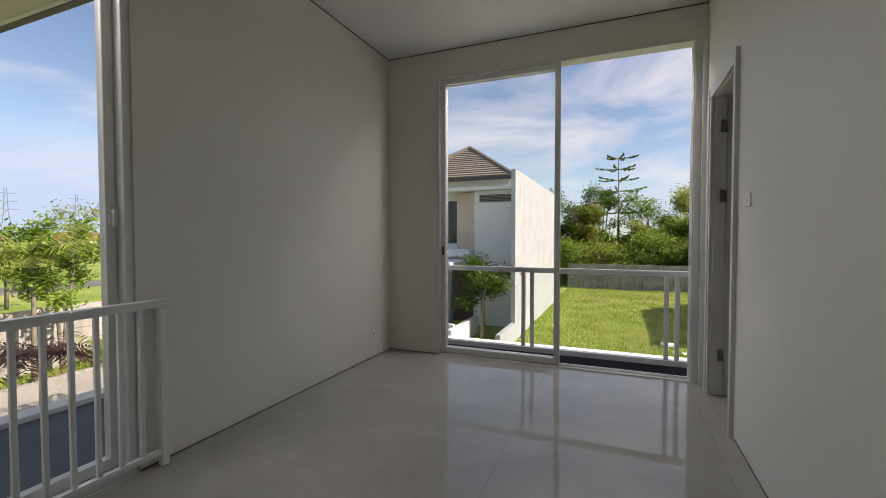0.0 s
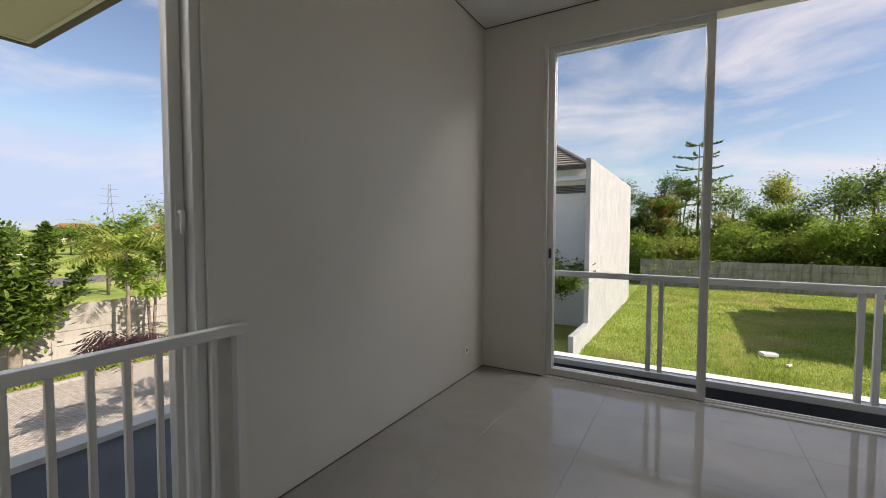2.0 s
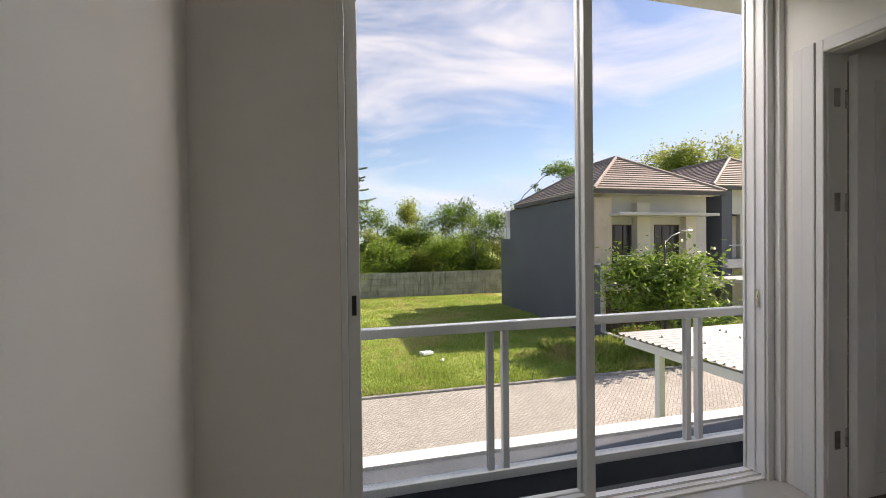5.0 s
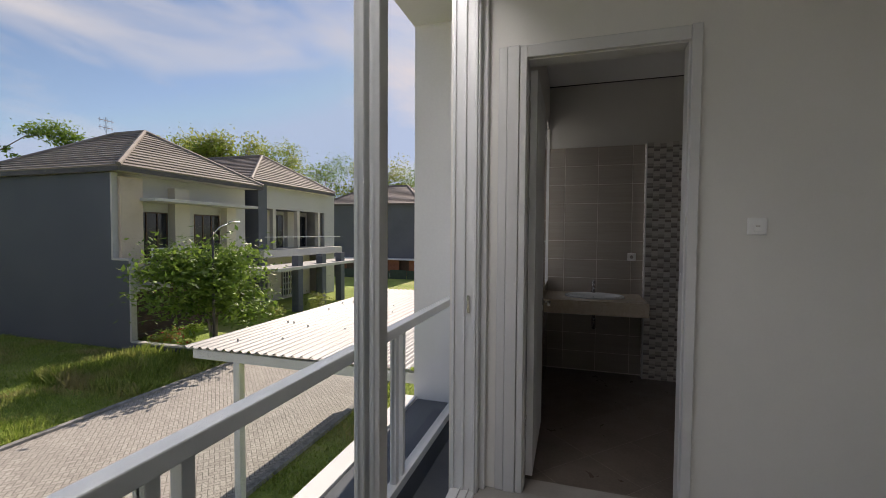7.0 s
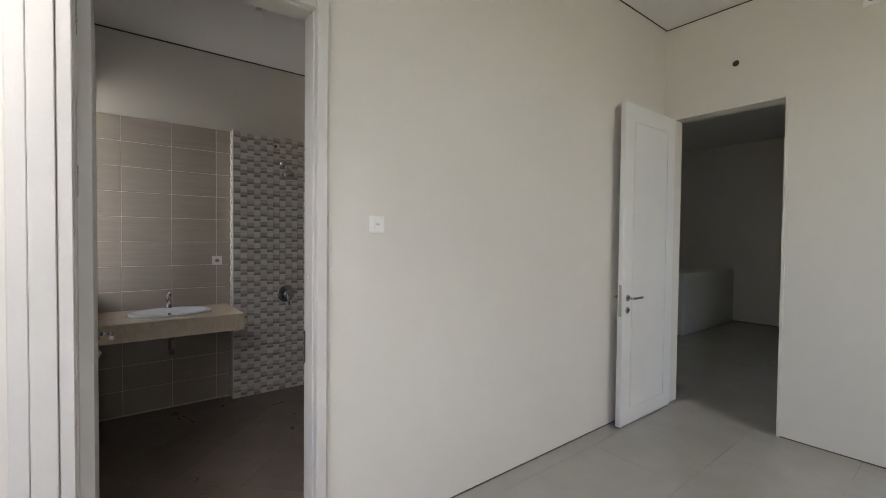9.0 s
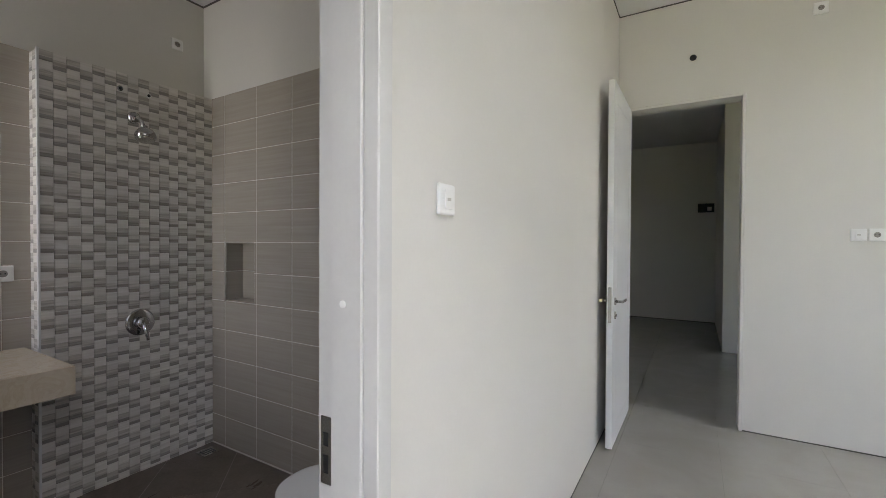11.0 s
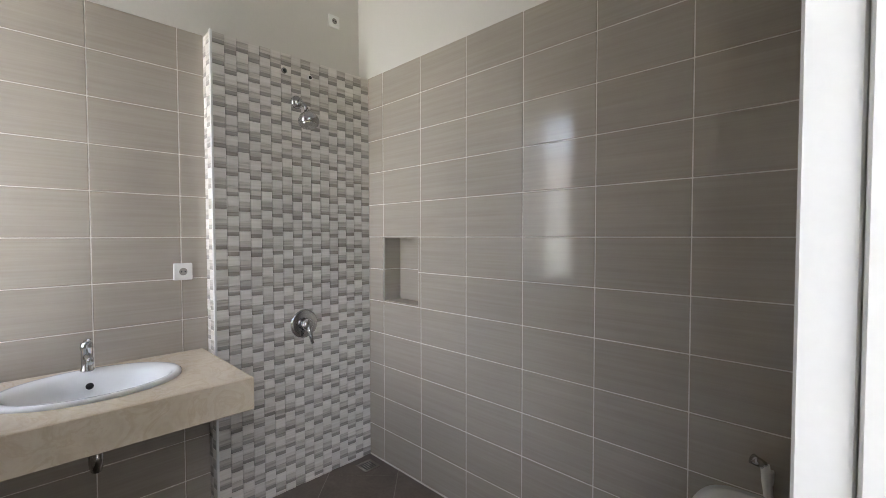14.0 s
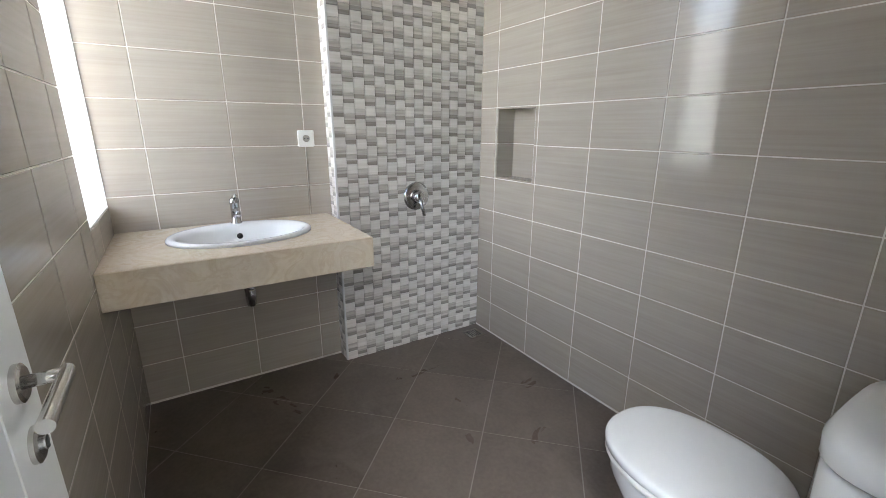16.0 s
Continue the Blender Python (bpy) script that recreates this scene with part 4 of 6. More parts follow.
def stone(u, v, w, h, pale, turn, single):
    d = 0.0085 + rnd.uniform(-0.0008, 0.0012)
    if single:
        tile(WALL_SHOWER, w, h, MOS_L if pale else MOS_D, pose(u[0], u[1], v, rnd.uniform(-0.4, 0.4), 0, turn), "mosaic_tile", round(d, 3))
    else:
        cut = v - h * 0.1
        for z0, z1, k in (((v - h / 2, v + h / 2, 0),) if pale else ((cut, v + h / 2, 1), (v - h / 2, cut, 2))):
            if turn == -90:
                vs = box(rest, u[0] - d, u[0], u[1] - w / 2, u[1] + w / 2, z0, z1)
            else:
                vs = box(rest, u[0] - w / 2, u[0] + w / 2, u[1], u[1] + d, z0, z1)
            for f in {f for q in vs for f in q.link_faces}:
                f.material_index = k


for c in range(MC):
    y = MY - 0.006 - (c + 0.5) * MW
    off = (0.0, 0.016, -0.010, 0.006)[c % 4]
    for r in range(-1, 50):
        z0, z1 = ZB + r * MH + off, ZB + (r + 1) * MH + off
        z0, z1 = max(z0, ZB), min(z1, 2.385)
        if z1 - z0 < 0.01:
            continue
        full = abs(z1 - z0 - MH) < 1e-6
        single = full and 0.88 <= z0 <= 1.80
        stone((MX + 0.0065, y), (z0 + z1) / 2, MW - 0.0022, z1 - z0 - 0.0022, (r + c) % 2 == 0, -90, single)
for c in range(2):
    x = MX + 0.012 + (c + 0.5) * 0.049
    for r in range(0, 48):
        z0, z1 = ZB + r * MH, min(ZB + (r + 1) * MH, 2.385)
        stone((x, MY - 0.0065), (z0 + z1) / 2, 0.047, z1 - z0 - 0.0022, (r + c) % 2 == 0, 180, False)
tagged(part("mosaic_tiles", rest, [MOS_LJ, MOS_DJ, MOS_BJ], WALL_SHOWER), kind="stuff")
part("corner_bead", bbox(MX - 0.003, MX + 0.010, MY - 0.008, MY + 0.004, ZB, 2.39, 0.002, 1), WHITE, WALL_SHOWER, "white corner bead")


# ---- outdoor materials ----
def grass_material(name, c0, c1, c2):
    m = Nodes(name, 0.9)
    v = m.place(world_space=True)
    f = m.math("ADD", m.math("MULTIPLY", m.noise(v, 0.22, 4, 0.6, 0.4), 0.65), m.math("MULTIPLY", m.noise(v, 5, 5, 0.7), 0.35))
    m.link(m.ramp(f, [(0.34, c0), (0.5, c1), (0.66, c2)]), "Base Color")
    m.bump(m.noise(v, 14, 5, 0.7), 0.7, 0.08)
    return m.mat


def leaf_material(name, c0, c1, gloss=0.5, dry=None):
    """Leaves of two tones; dry: the colour of withered patches."""
    m = Nodes(name, gloss)
    tone = m.ramp(m.island(), [(0.0, c0), (1.0, c1)])
    if dry:
        patch = m.noise(m.place(world_space=True), 0.33, 5, 0.6, 0.6)
        tone = m.mix(m.ramp(patch, [(0.50, (0, 0, 0)), (0.66, (0.85, 0.85, 0.85))]), tone, dry)
    m.link(tone, "Base Color")
    col = m.bsdf.inputs["Base Color"].links[0].from_socket
    tr = m.add("ShaderNodeBsdfTranslucent", {"Color": col})
    mx = m.add("ShaderNodeMixShader", {0: 0.5, 1: m.bsdf.outputs[0], 2: tr.outputs[0]})
    out = m.tree.nodes["Material Output"]
    m.tree.links.new(mx.outputs[0], out.inputs["Surface"])
    return m.mat


def paver_material():
    """Herringbone of 2:1 blocks, in plan."""
    m = Nodes("herringbone_pavers", 0.85)
    v = m.place(scale=(9.3, 9.3, 9.3), rot=(0, 0, radians(45)), world_space=True)
    s = m.add("ShaderNodeSeparateXYZ", {"Vector": v})
    x, y = s.outputs[0], s.outputs[1]
    u, w = m.math("FRACT", x), m.math("FRACT", y)
    k = m.math("FLOORED_MODULO", m.math("SUBTRACT", m.math("FLOOR", x), m.math("FLOOR", y)), 4.0)
    d = None
    for edge, skip in ((u, 1.0), (m.math("SUBTRACT", 1.0, u), 0.0), (w, 2.0), (m.math("SUBTRACT", 1.0, w), 3.0)):
        c = m.add("ShaderNodeMath", {0: k, 1: skip, 2: 0.1}, operation="COMPARE").outputs[0]
        e = m.math("ADD", edge, c)
        d = e if d is None else m.math("MINIMUM", d, e)
    joint = m.add("ShaderNodeMapRange", {"Value": d, "From Min": 0.03, "From Max": 0.10}).outputs[0]
    cell = m.add("ShaderNodeTexWhiteNoise", {"Vector": m.add("ShaderNodeCombineXYZ", {0: m.math("FLOOR", x), 1: m.math("FLOOR", y)}).outputs[0]}).outputs["Value"]
    g = m.place(world_space=True)
    blotch = m.noise(g, 0.5, 5, 0.6)
    tone = m.math("ADD", m.math("MULTIPLY", cell, 0.35), m.math("MULTIPLY", blotch, 0.65))
    base = m.ramp(tone, [(0.25, (0.32, 0.296, 0.262)), (0.75, (0.47, 0.44, 0.395))])
    m.link(m.mix(joint, (0.15, 0.14, 0.12), base), "Base Color")
    m.bump(joint, 0.5, 0.008)
    return m.mat


def concrete_panel_material(name, c0, c1, stain):
    m = Nodes(name, 0.88)
    v = m.place(world_space=True)
    a = m.noise(v, 1.2, 6, 0.65)
    drip = m.noise(m.add("ShaderNodeMapping", {"Vector": v, "Scale": (5, 5, 0.6)}).outputs[0], 1.0, 4, 0.6)
    base = m.ramp(a, [(0.35, c0), (0.65, c1)])
    m.link(m.mix(m.ramp(drip, [(0.5, (0, 0, 0)), (0.72, (0.8, 0.8, 0.8))]), base, stain), "Base Color")
    m.bump(m.noise(v, 25, 5), 0.3, 0.01)
    return m.mat


def roof_material():
    m = Nodes("grey_brown_roof_tile", 0.7)
    v = m.place(world_space=True)
    f = m.math("ADD", m.math("MULTIPLY", m.noise(v, 0.8, 4), 0.5), m.math("MULTIPLY", m.random(), 0.5))
    m.link(m.ramp(f, [(0.2, (0.17, 0.14, 0.125)), (0.8, (0.28, 0.24, 0.21))]), "Base Color")
    m.bump(m.noise(v, 20, 4), 0.3, 0.01)
    return m.mat


GRASS = grass_material("rough_grass", (0.15, 0.23, 0.03), (0.25, 0.33, 0.055), (0.40, 0.38, 0.14))
BLADE = leaf_material("grass_blade", (0.20, 0.30, 0.045), (0.42, 0.49, 0.12), 0.6, (0.52, 0.42, 0.20))
PAVE = paver_material()
ROOF = roof_material()
HGREY = mottled("dark_grey_house_paint", (0.085, 0.095, 0.115), (0.115, 0.125, 0.145), 0.8, 0.4, 30, 0.15, 0.004)
HWHITE = concrete_panel_material("weathered_white_paint", (0.36, 0.372, 0.39), (0.45, 0.462, 0.48), (0.33, 0.335, 0.34))
HOFF = mottled("off_white_house_paint", (0.44, 0.43, 0.41), (0.53, 0.52, 0.50), 0.8, 0.5, 30, 0.15, 0.004)
CREAM = mottled("cream_stone_cladding", (0.50, 0.41, 0.32), (0.62, 0.52, 0.42), 0.8, 1.2, 22, 0.25, 0.006)
BEIGE = mottled("beige_house_paint", (0.55, 0.50, 0.42), (0.62, 0.57, 0.49), 0.8, 0.5, 30, 0.12, 0.004)
PANELW = concrete_panel_material("whitewashed_concrete", (0.32, 0.305, 0.28), (0.43, 0.41, 0.38), (0.26, 0.245, 0.21))
PANELG = concrete_panel_material("grey_concrete", (0.22, 0.215, 0.20), (0.36, 0.35, 0.335), (0.11, 0.11, 0.10))
DGLASS = mottled("dark_window_glass", (0.02, 0.022, 0.025), (0.035, 0.038, 0.04), 0.08, 0.8, 10, 0.0)
BROWN = mottled("dark_brown_wood", (0.055, 0.03, 0.02), (0.10, 0.055, 0.035), 0.6, 2, 40, 0.2)
FASCIA = mottled("dark_fascia", (0.05, 0.045, 0.045), (0.08, 0.07, 0.07), 0.5, 2, 40, 0.05)
SOFFIT = mottled("beige_soffit_board", (0.60, 0.56, 0.49), (0.66, 0.62, 0.55), 0.7, 0.8, 40, 0.05, 0.002)
SHEET = mottled("white_corrugated_sheet", (0.21, 0.209, 0.206), (0.29, 0.287, 0.282), 0.5, 0.7, 30, 0.05, 0.002)
BARK = mottled("grey_bark", (0.16, 0.13, 0.10), (0.30, 0.26, 0.21), 0.9, 4, 40, 0.6, 0.02)
RUST = mottled("rusty_red_panel", (0.20, 0.075, 0.04), (0.32, 0.14, 0.08), 0.8, 1.5, 20, 0.2)
REDC = mottled("red_cloth", (0.45, 0.03, 0.03), (0.52, 0.05, 0.04), 0.8, 5, 60, 0.1)
REDROOF = mottled("red_roof_sheet", (0.34, 0.06, 0.05), (0.42, 0.10, 0.08), 0.7, 0.1, 5, 0.0)
ASPH = mottled("asphalt_path", (0.10, 0.10, 0.10), (0.17, 0.165, 0.16), 0.9, 0.2, 8, 0.2)
L_MID = leaf_material("green_leaves", (0.10, 0.185, 0.025), (0.26, 0.38, 0.065))
L_UPR = leaf_material("glossy_dark_leaves", (0.06, 0.125, 0.018), (0.20, 0.30, 0.05), 0.4)
L_BRI = leaf_material("bright_green_leaves", (0.15, 0.27, 0.03), (0.36, 0.48, 0.085))
L_DRK = leaf_material("dark_green_leaves", (0.06, 0.12, 0.02), (0.165, 0.26, 0.05))
L_YEL = leaf_material("yellow_green_leaves", (0.19, 0.25, 0.04), (0.42, 0.45, 0.11))
L_RED = leaf_material("dark_red_leaves", (0.035, 0.02, 0.02), (0.11, 0.055, 0.05))
# orange leaves on one crown stand in for a roof behind the trees
L_ORG = leaf_material("orange_roof_fill", (0.30, 0.07, 0.02), (0.46, 0.17, 0.06))

# ---- ground and roads ----
gb = bmesh.new()
gv = [gb.verts.new(p) for p in ((-2500, -2500, GZ), (2500, -2500, GZ), (2500, 2500, GZ), (-2500, 2500, GZ))]
gb.faces.new(gv)
setting("ground", gb, GRASS, "flat rough green grass reaching the horizon", "ground")
setting("road_front", boxes((-15.6, 160, 5.6, 12.0, GZ - 0.1, GZ + 0.02)), PAVE, "grey herringbone paver road", "road")
setting("road_side", boxes((-15.6, -9.5, -120, 5.6, GZ - 0.1, GZ + 0.02)), PAVE, "grey herringbone paver road", "road")
setting("road_far", boxes((-53, -46, -200, 200, GZ - 0.1, GZ + 0.02)), ASPH, "grey asphalt road across the field", "road")
kerb = boxes((-9.5, 160, 5.42, 5.6, GZ - 0.1, GZ + 0.10), (-15.6, 160, 12.0, 12.15, GZ - 0.1, GZ + 0.09), (-15.75, -15.6, -120, 12.0, GZ - 0.1, GZ + 0.09), (-9.5, -9.35, -120, 5.42, GZ - 0.1, GZ + 0.09))
setting("kerb", kerb, PANELG, "weathered concrete kerbs along the roads", "kerb")


def leaves_mesh(name, centres, size, mat, rng, flat=0.35, aspect=0.5):
    """Small pointed leaves, two triangles each, around given centres."""
    n = len(centres)
    d = rng.normal(size=(n, 3))
    d[:, 2] *= 0.6
    d /= np.linalg.norm(d, axis=1)[:, None]
    up = rng.normal(size=(n, 3)) * flat + np.array([0, 0, 1.0])
    s = np.cross(d, up)
    s /= np.maximum(np.linalg.norm(s, axis=1)[:, None], 1e-6)
    ln = size * rng.uniform(0.6, 1.3, size=(n, 1))
    a, b = centres - d * ln / 2, centres + d * ln / 2
    c = centres + s * ln * aspect / 2 - np.array([0, 0, 1]) * ln * 0.08
    e = centres - s * ln * aspect / 2 - np.array([0, 0, 1]) * ln * 0.08
    verts = np.stack([a, c, b, e], 1).reshape(-1, 3)
    me = bpy.data.meshes.new(name)
    me.from_pydata(verts.tolist(), [], [(4 * i, 4 * i + 1, 4 * i + 2, 4 * i + 3) for i in range(n)])
    me.materials.append(mat)
    return me


def tree(at, height, radius, mat, label, seed, leaves=4000, size=0.16, stems=1, trunk=0.10, low=0.35, name="tree", squash=1.0, category="tree", extra=None, group=""):
    rng = np.random.default_rng(seed)
    t = thing(name, label, category, at, group)
    bm = bmesh.new()
    tips = []

    def limb(points, r0, r1):
        n = len(points)
        b = tube(points, [r0 + (r1 - r0) * i / (n - 1) for i in range(n)], 7)
        me = bpy.data.meshes.new("tmp")
        b.to_mesh(me)
        b.free()
        bm.from_mesh(me)
        bpy.data.meshes.remove(me)

    for s in range(stems):
        lean = rng.normal(size=2) * (0.05 if stems == 1 else 0.22) * height * 0.5
        top = np.array([lean[0], lean[1], height * 0.86])
        pts = [np.array([0, 0, -0.1]), np.array([lean[0] * 0.2 + rng.normal() * 0.05, lean[1] * 0.2, height * low * 0.9]), top * [0.6, 0.6, 0.7], top]
        limb([tuple(p) for p in pts], trunk, trunk * 0.2)
        for k in range(9 if stems == 1 else 5):
            h = rng.uniform(low, 0.86)
            root = pts[1] + (top - pts[1]) * (h - low) / (0.86 - low)
            a = rng.uniform(0, 2 * math.pi)
            r = radius * rng.uniform(0.5, 0.95) * math.sin(math.pi * min(0.95, max(0.2, (h - low * 0.6) / (1.02 - low * 0.6)))) ** 0.6
            tip = root + np.array([math.cos(a) * r, math.sin(a) * r, height * rng.uniform(0.02, 0.16)])
            limb([tuple(root), tuple((root + tip) / 2 + [0, 0, 0.04 * height]), tuple(tip)], trunk * 0.35, trunk * 0.08)
            tips += [tip, (root * 0.35 + tip * 0.65)]
        tips.append(top)
        tips.append(top * [1, 1, 0.92])
    part("trunk", bm, BARK, t, "", True)
    tips = np.array(tips)
    pick = rng.integers(0, len(tips), size=leaves)
    spread = rng.normal(size=(leaves, 3)) * np.array([radius * 0.19, radius * 0.19, radius * 0.15 * squash])
    cen = tips[pick] + spread
    cen = cen[cen[:, 2] > height * low * 0.55]
    ob = new("crown", leaves_mesh("crown", cen, size, mat, rng))
    ob.parent = t
    if extra:
        pick = rng.integers(0, len(tips), size=leaves // 4)
        ob2 = new("blossom", leaves_mesh("blossom", tips[pick] + rng.normal(size=(leaves // 4, 3)) * radius * 0.2, size, extra, rng))
        ob2.parent = t
    return t


def palm(at, height, fronds, length, mat, label, seed, droop=0.5, width=0.05, trunk=0.07, name="palm", dense=26, up=0.9):
    rng = np.random.default_rng(seed)
    t = thing(name, label, "palm", at)
    part("trunk", tube([(0, 0, -0.1), (0.03, 0.02, height * 0.4), (0.0, 0.05, height * 0.75), (0.02, 0.0, height)], [trunk, trunk * 0.8, trunk * 0.7, trunk * 0.6], 9), BARK, t, "", True)
    for f in range(fronds):
        a, e = 2 * math.pi * f / fronds + rng.uniform(-0.2, 0.2), rng.uniform(0.1, up)
        out = np.array([math.cos(a), math.sin(a), 0])
        ln = length * rng.uniform(0.8, 1.1)
        rib = [np.array([0.02, 0, height - 0.03]) + out * ln * s * math.cos(e * (1 - 0.4 * s)) + np.array([0, 0, ln * (math.sin(e) * s - droop * s * s)]) for s in np.linspace(0, 1, dense)]
        verts, faces = [], []
        side = np.array([-out[1], out[0], 0])
        for i in range(1, dense):
            s = i / dense
            w = length * 0.30 * math.sin(math.pi * min(1, s * 0.9 + 0.08)) ** 0.7
            for sg in (1, -1):
                base, tip = rib[i], rib[i] + sg * side * w + out * w * 0.55 - np.array([0, 0, w * rng.uniform(0.15, 0.6)])
                q = (tip - base) * 0.4
                wd = np.cross(q, [0, 0, 1.0])
                wd = wd / max(np.linalg.norm(wd), 1e-6) * width * 0.5
                k = len(verts)
                verts += [tuple(base), tuple(base + q + wd), tuple(tip), tuple(base + q - wd)]
                faces.append((k, k + 1, k + 2, k + 3))
        me = bpy.data.meshes.new("frond")
        me.from_pydata(verts, [], faces)
        me.materials.append(mat)
        ob = new("frond", me)
        ob.parent = t
    return t


def tufts(name, count, area, label, seed, h=0.22, near=None):
    """Grass blades over a rectangle."""
    rng = np.random.default_rng(seed)
    x0, x1, y0, y1 = area
    n = count
    x, y = rng.uniform(x0, x1, n), y0 + (y1 - y0) * rng.uniform(0, 1, n) ** (near or 1.0)
    clump = np.array([noise.noise((a * 0.6, b * 0.6, 0.0)) for a, b in zip(x, y)])
    hh = h * (0.7 + 0.9 * np.clip(clump + 0.3, 0, 1)) * rng.uniform(0.6, 1.3, n)
    a = rng.uniform(0, 2 * math.pi, n)
    base = np.stack([x, y, np.full(n, GZ - 0.01)], 1)
    w = np.stack([np.cos(a), np.sin(a), np.zeros(n)], 1) * (0.012 + 0.1 * hh)[:, None]
    tip = base + np.stack([rng.normal(size=n) * 0.4 * hh, rng.normal(size=n) * 0.4 * hh, hh], 1)
    verts = np.stack([base - w, base + w, tip], 1).reshape(-1, 3)
    me = bpy.data.meshes.new(name)
    me.from_pydata(verts.tolist(), [], [(3 * i, 3 * i + 1, 3 * i + 2) for i in range(n)])
    me.materials.append(BLADE)
    return tagged(new(name, me), label, "grass", "", "stuff")


tufts("grass", 90000, (-2.0, 15.8, 12.2, 38.3), "rough uncut grass on the empty lot", 3, 0.12, 1.5)
tufts("grass", 4500, (10.2, 13.9, 12.3, 17.3), "tall grass clump beside the grey house", 5, 0.36)
tufts("grass", 9000, (-17.0, -15.8, -12, 30), "grass strip below the white fence", 4, 0.22)
tufts("grass", 4000, (-9.3, -8.6, -14, 5.0), "low green hedge plants along the kerb", 6, 0.35)
tufts("grass", 7000, (7.5, 20, 3.2, 5.4), "short grass verge by the road", 8, 0.10)


# ---- fences ----
def panel_fence(name, label, start, step, sections, height, rows, mat, seed):
    """Precast slabs slotted between posts, running along step."""
    f = thing(name, label, "fence")
    rnd = random.Random(seed)
    s, d = Vector(start), Vector(step)
    along, turn = d.length, math.degrees(math.atan2(d.y, d.x))
    slab = mesh_of("slab", bevelled(boxes((0.06, along - 0.06, -0.03, 0.03, 0.012, height / rows - 0.006)), 0.012, 1), mat)
    post = mesh_of("post", bevelled(boxes((-0.075, 0.075, -0.07, 0.07, -0.2, height + 0.04)), 0.012, 1), mat)
    for i in range(sections + 1):
        p = s + d * i
        o = new("post", post)
        o.parent, o.matrix_basis = f, pose(p.x, p.y, p.z, 0, 0, turn)
        if i < sections:
            for r in range(rows):
                o = new("slab", slab)
                o.parent, o.matrix_basis = f, pose(p.x, p.y, p.z + r * height / rows, rnd.uniform(-0.6, 0.6), 0, turn + rnd.uniform(-0.15, 0.15))
    return f


panel_fence("concrete_fence", "whitewashed precast concrete panel fence", (-17, -24.5, GZ), (0, 2.4, 0), 26, 2.35, 5, PANELW, 1)
panel_fence("concrete_fence", "grey weathered concrete panel fence behind the lot", (-2.0, 38.5, GZ), (2.4, 0, 0), 14, 2.35, 4, PANELG, 2)


# ---- houses ----
def hip_roof(x0, x1, y0, y1, ze, ridge, courses=0, owner=None):
    """Four slopes; ridge: (xa, ya, xb, yb, z). With courses, overlapping tile courses under owner."""
    bm = bmesh.new()
    xa, ya, xb, yb, zr = ridge
    A, B = Vector((xa, ya, zr)), Vector((xb, yb, zr))
    c = [Vector((x0, y0, ze)), Vector((x1, y0, ze)), Vector((x1, y1, ze)), Vector((x0, y1, ze))]
    if abs(xa - xb) < 0.01:
        slopes = ((c[0], c[1], A, A), (c[1], c[2], A, B), (c[2], c[3], B, B), (c[3], c[0], B, A))
    else:
        slopes = ((c[0], c[1], A, B), (c[1], c[2], B, B), (c[2], c[3], B, A), (c[3], c[0], A, A))
    for p, q, t, s in slopes:          # p-q along the eave, t above p, s above q
        nrm = (q - p).cross(t - p).normalized()
        nrm = nrm if nrm.z > 0 else -nrm
        if not courses:
            vs = [bm.verts.new(v) for v in ((p, q, t) if (s - t).length < 0.01 else (p, q, s, t))]
            bm.faces.new(vs)
        for i in range(courses):
            bm = bmesh.new()
            a, b = i / courses, (i + 1) / courses
            l0, l1 = p.lerp(t, a) + nrm * 0.07, q.lerp(s, a) + nrm * 0.07
            h0, h1 = p.lerp(t, b) + nrm * 0.02, q.lerp(s, b) + nrm * 0.02
            m0, m1 = p.lerp(t, a) - nrm * 0.01, q.lerp(s, a) - nrm * 0.01
            vs = [bm.verts.new(v) for v in (l0, l1, h1, h0, m0, m1)]
            bm.faces.new((vs[0], vs[1], vs[2], vs[3]))
            bm.faces.new((vs[4], vs[5], vs[1], vs[0]))
            part("tile_course", bm, ROOF, owner)
    if not courses:
        bmesh.ops.remove_doubles(bm, verts=bm.verts, dist=1e-4)
        return bm


def hip_caps(x0, x1, y0, y1, ze, ridge):
    xa, ya, xb, yb, zr = ridge
    A, B = (xa, ya, zr + 0.06), (xb, yb, zr + 0.06)
    bm = bmesh.new()
    ends = (((x0, y0, ze + 0.06), A), ((x1, y0, ze + 0.06), A if abs(xa - xb) < 0.01 else B), ((x1, y1, ze + 0.06), B), ((x0, y1, ze + 0.06), B if abs(xa - xb) < 0.01 else A), (A, B))
    for a, b in ends:
        if (Vector(a) - Vector(b)).length < 0.1:
            continue
        t = tube([a, b], 0.11, 6)
        me = bpy.data.meshes.new("tmp")
        t.to_mesh(me)
        t.free()
        bm.from_mesh(me)
        bpy.data.meshes.remove(me)
    return bm


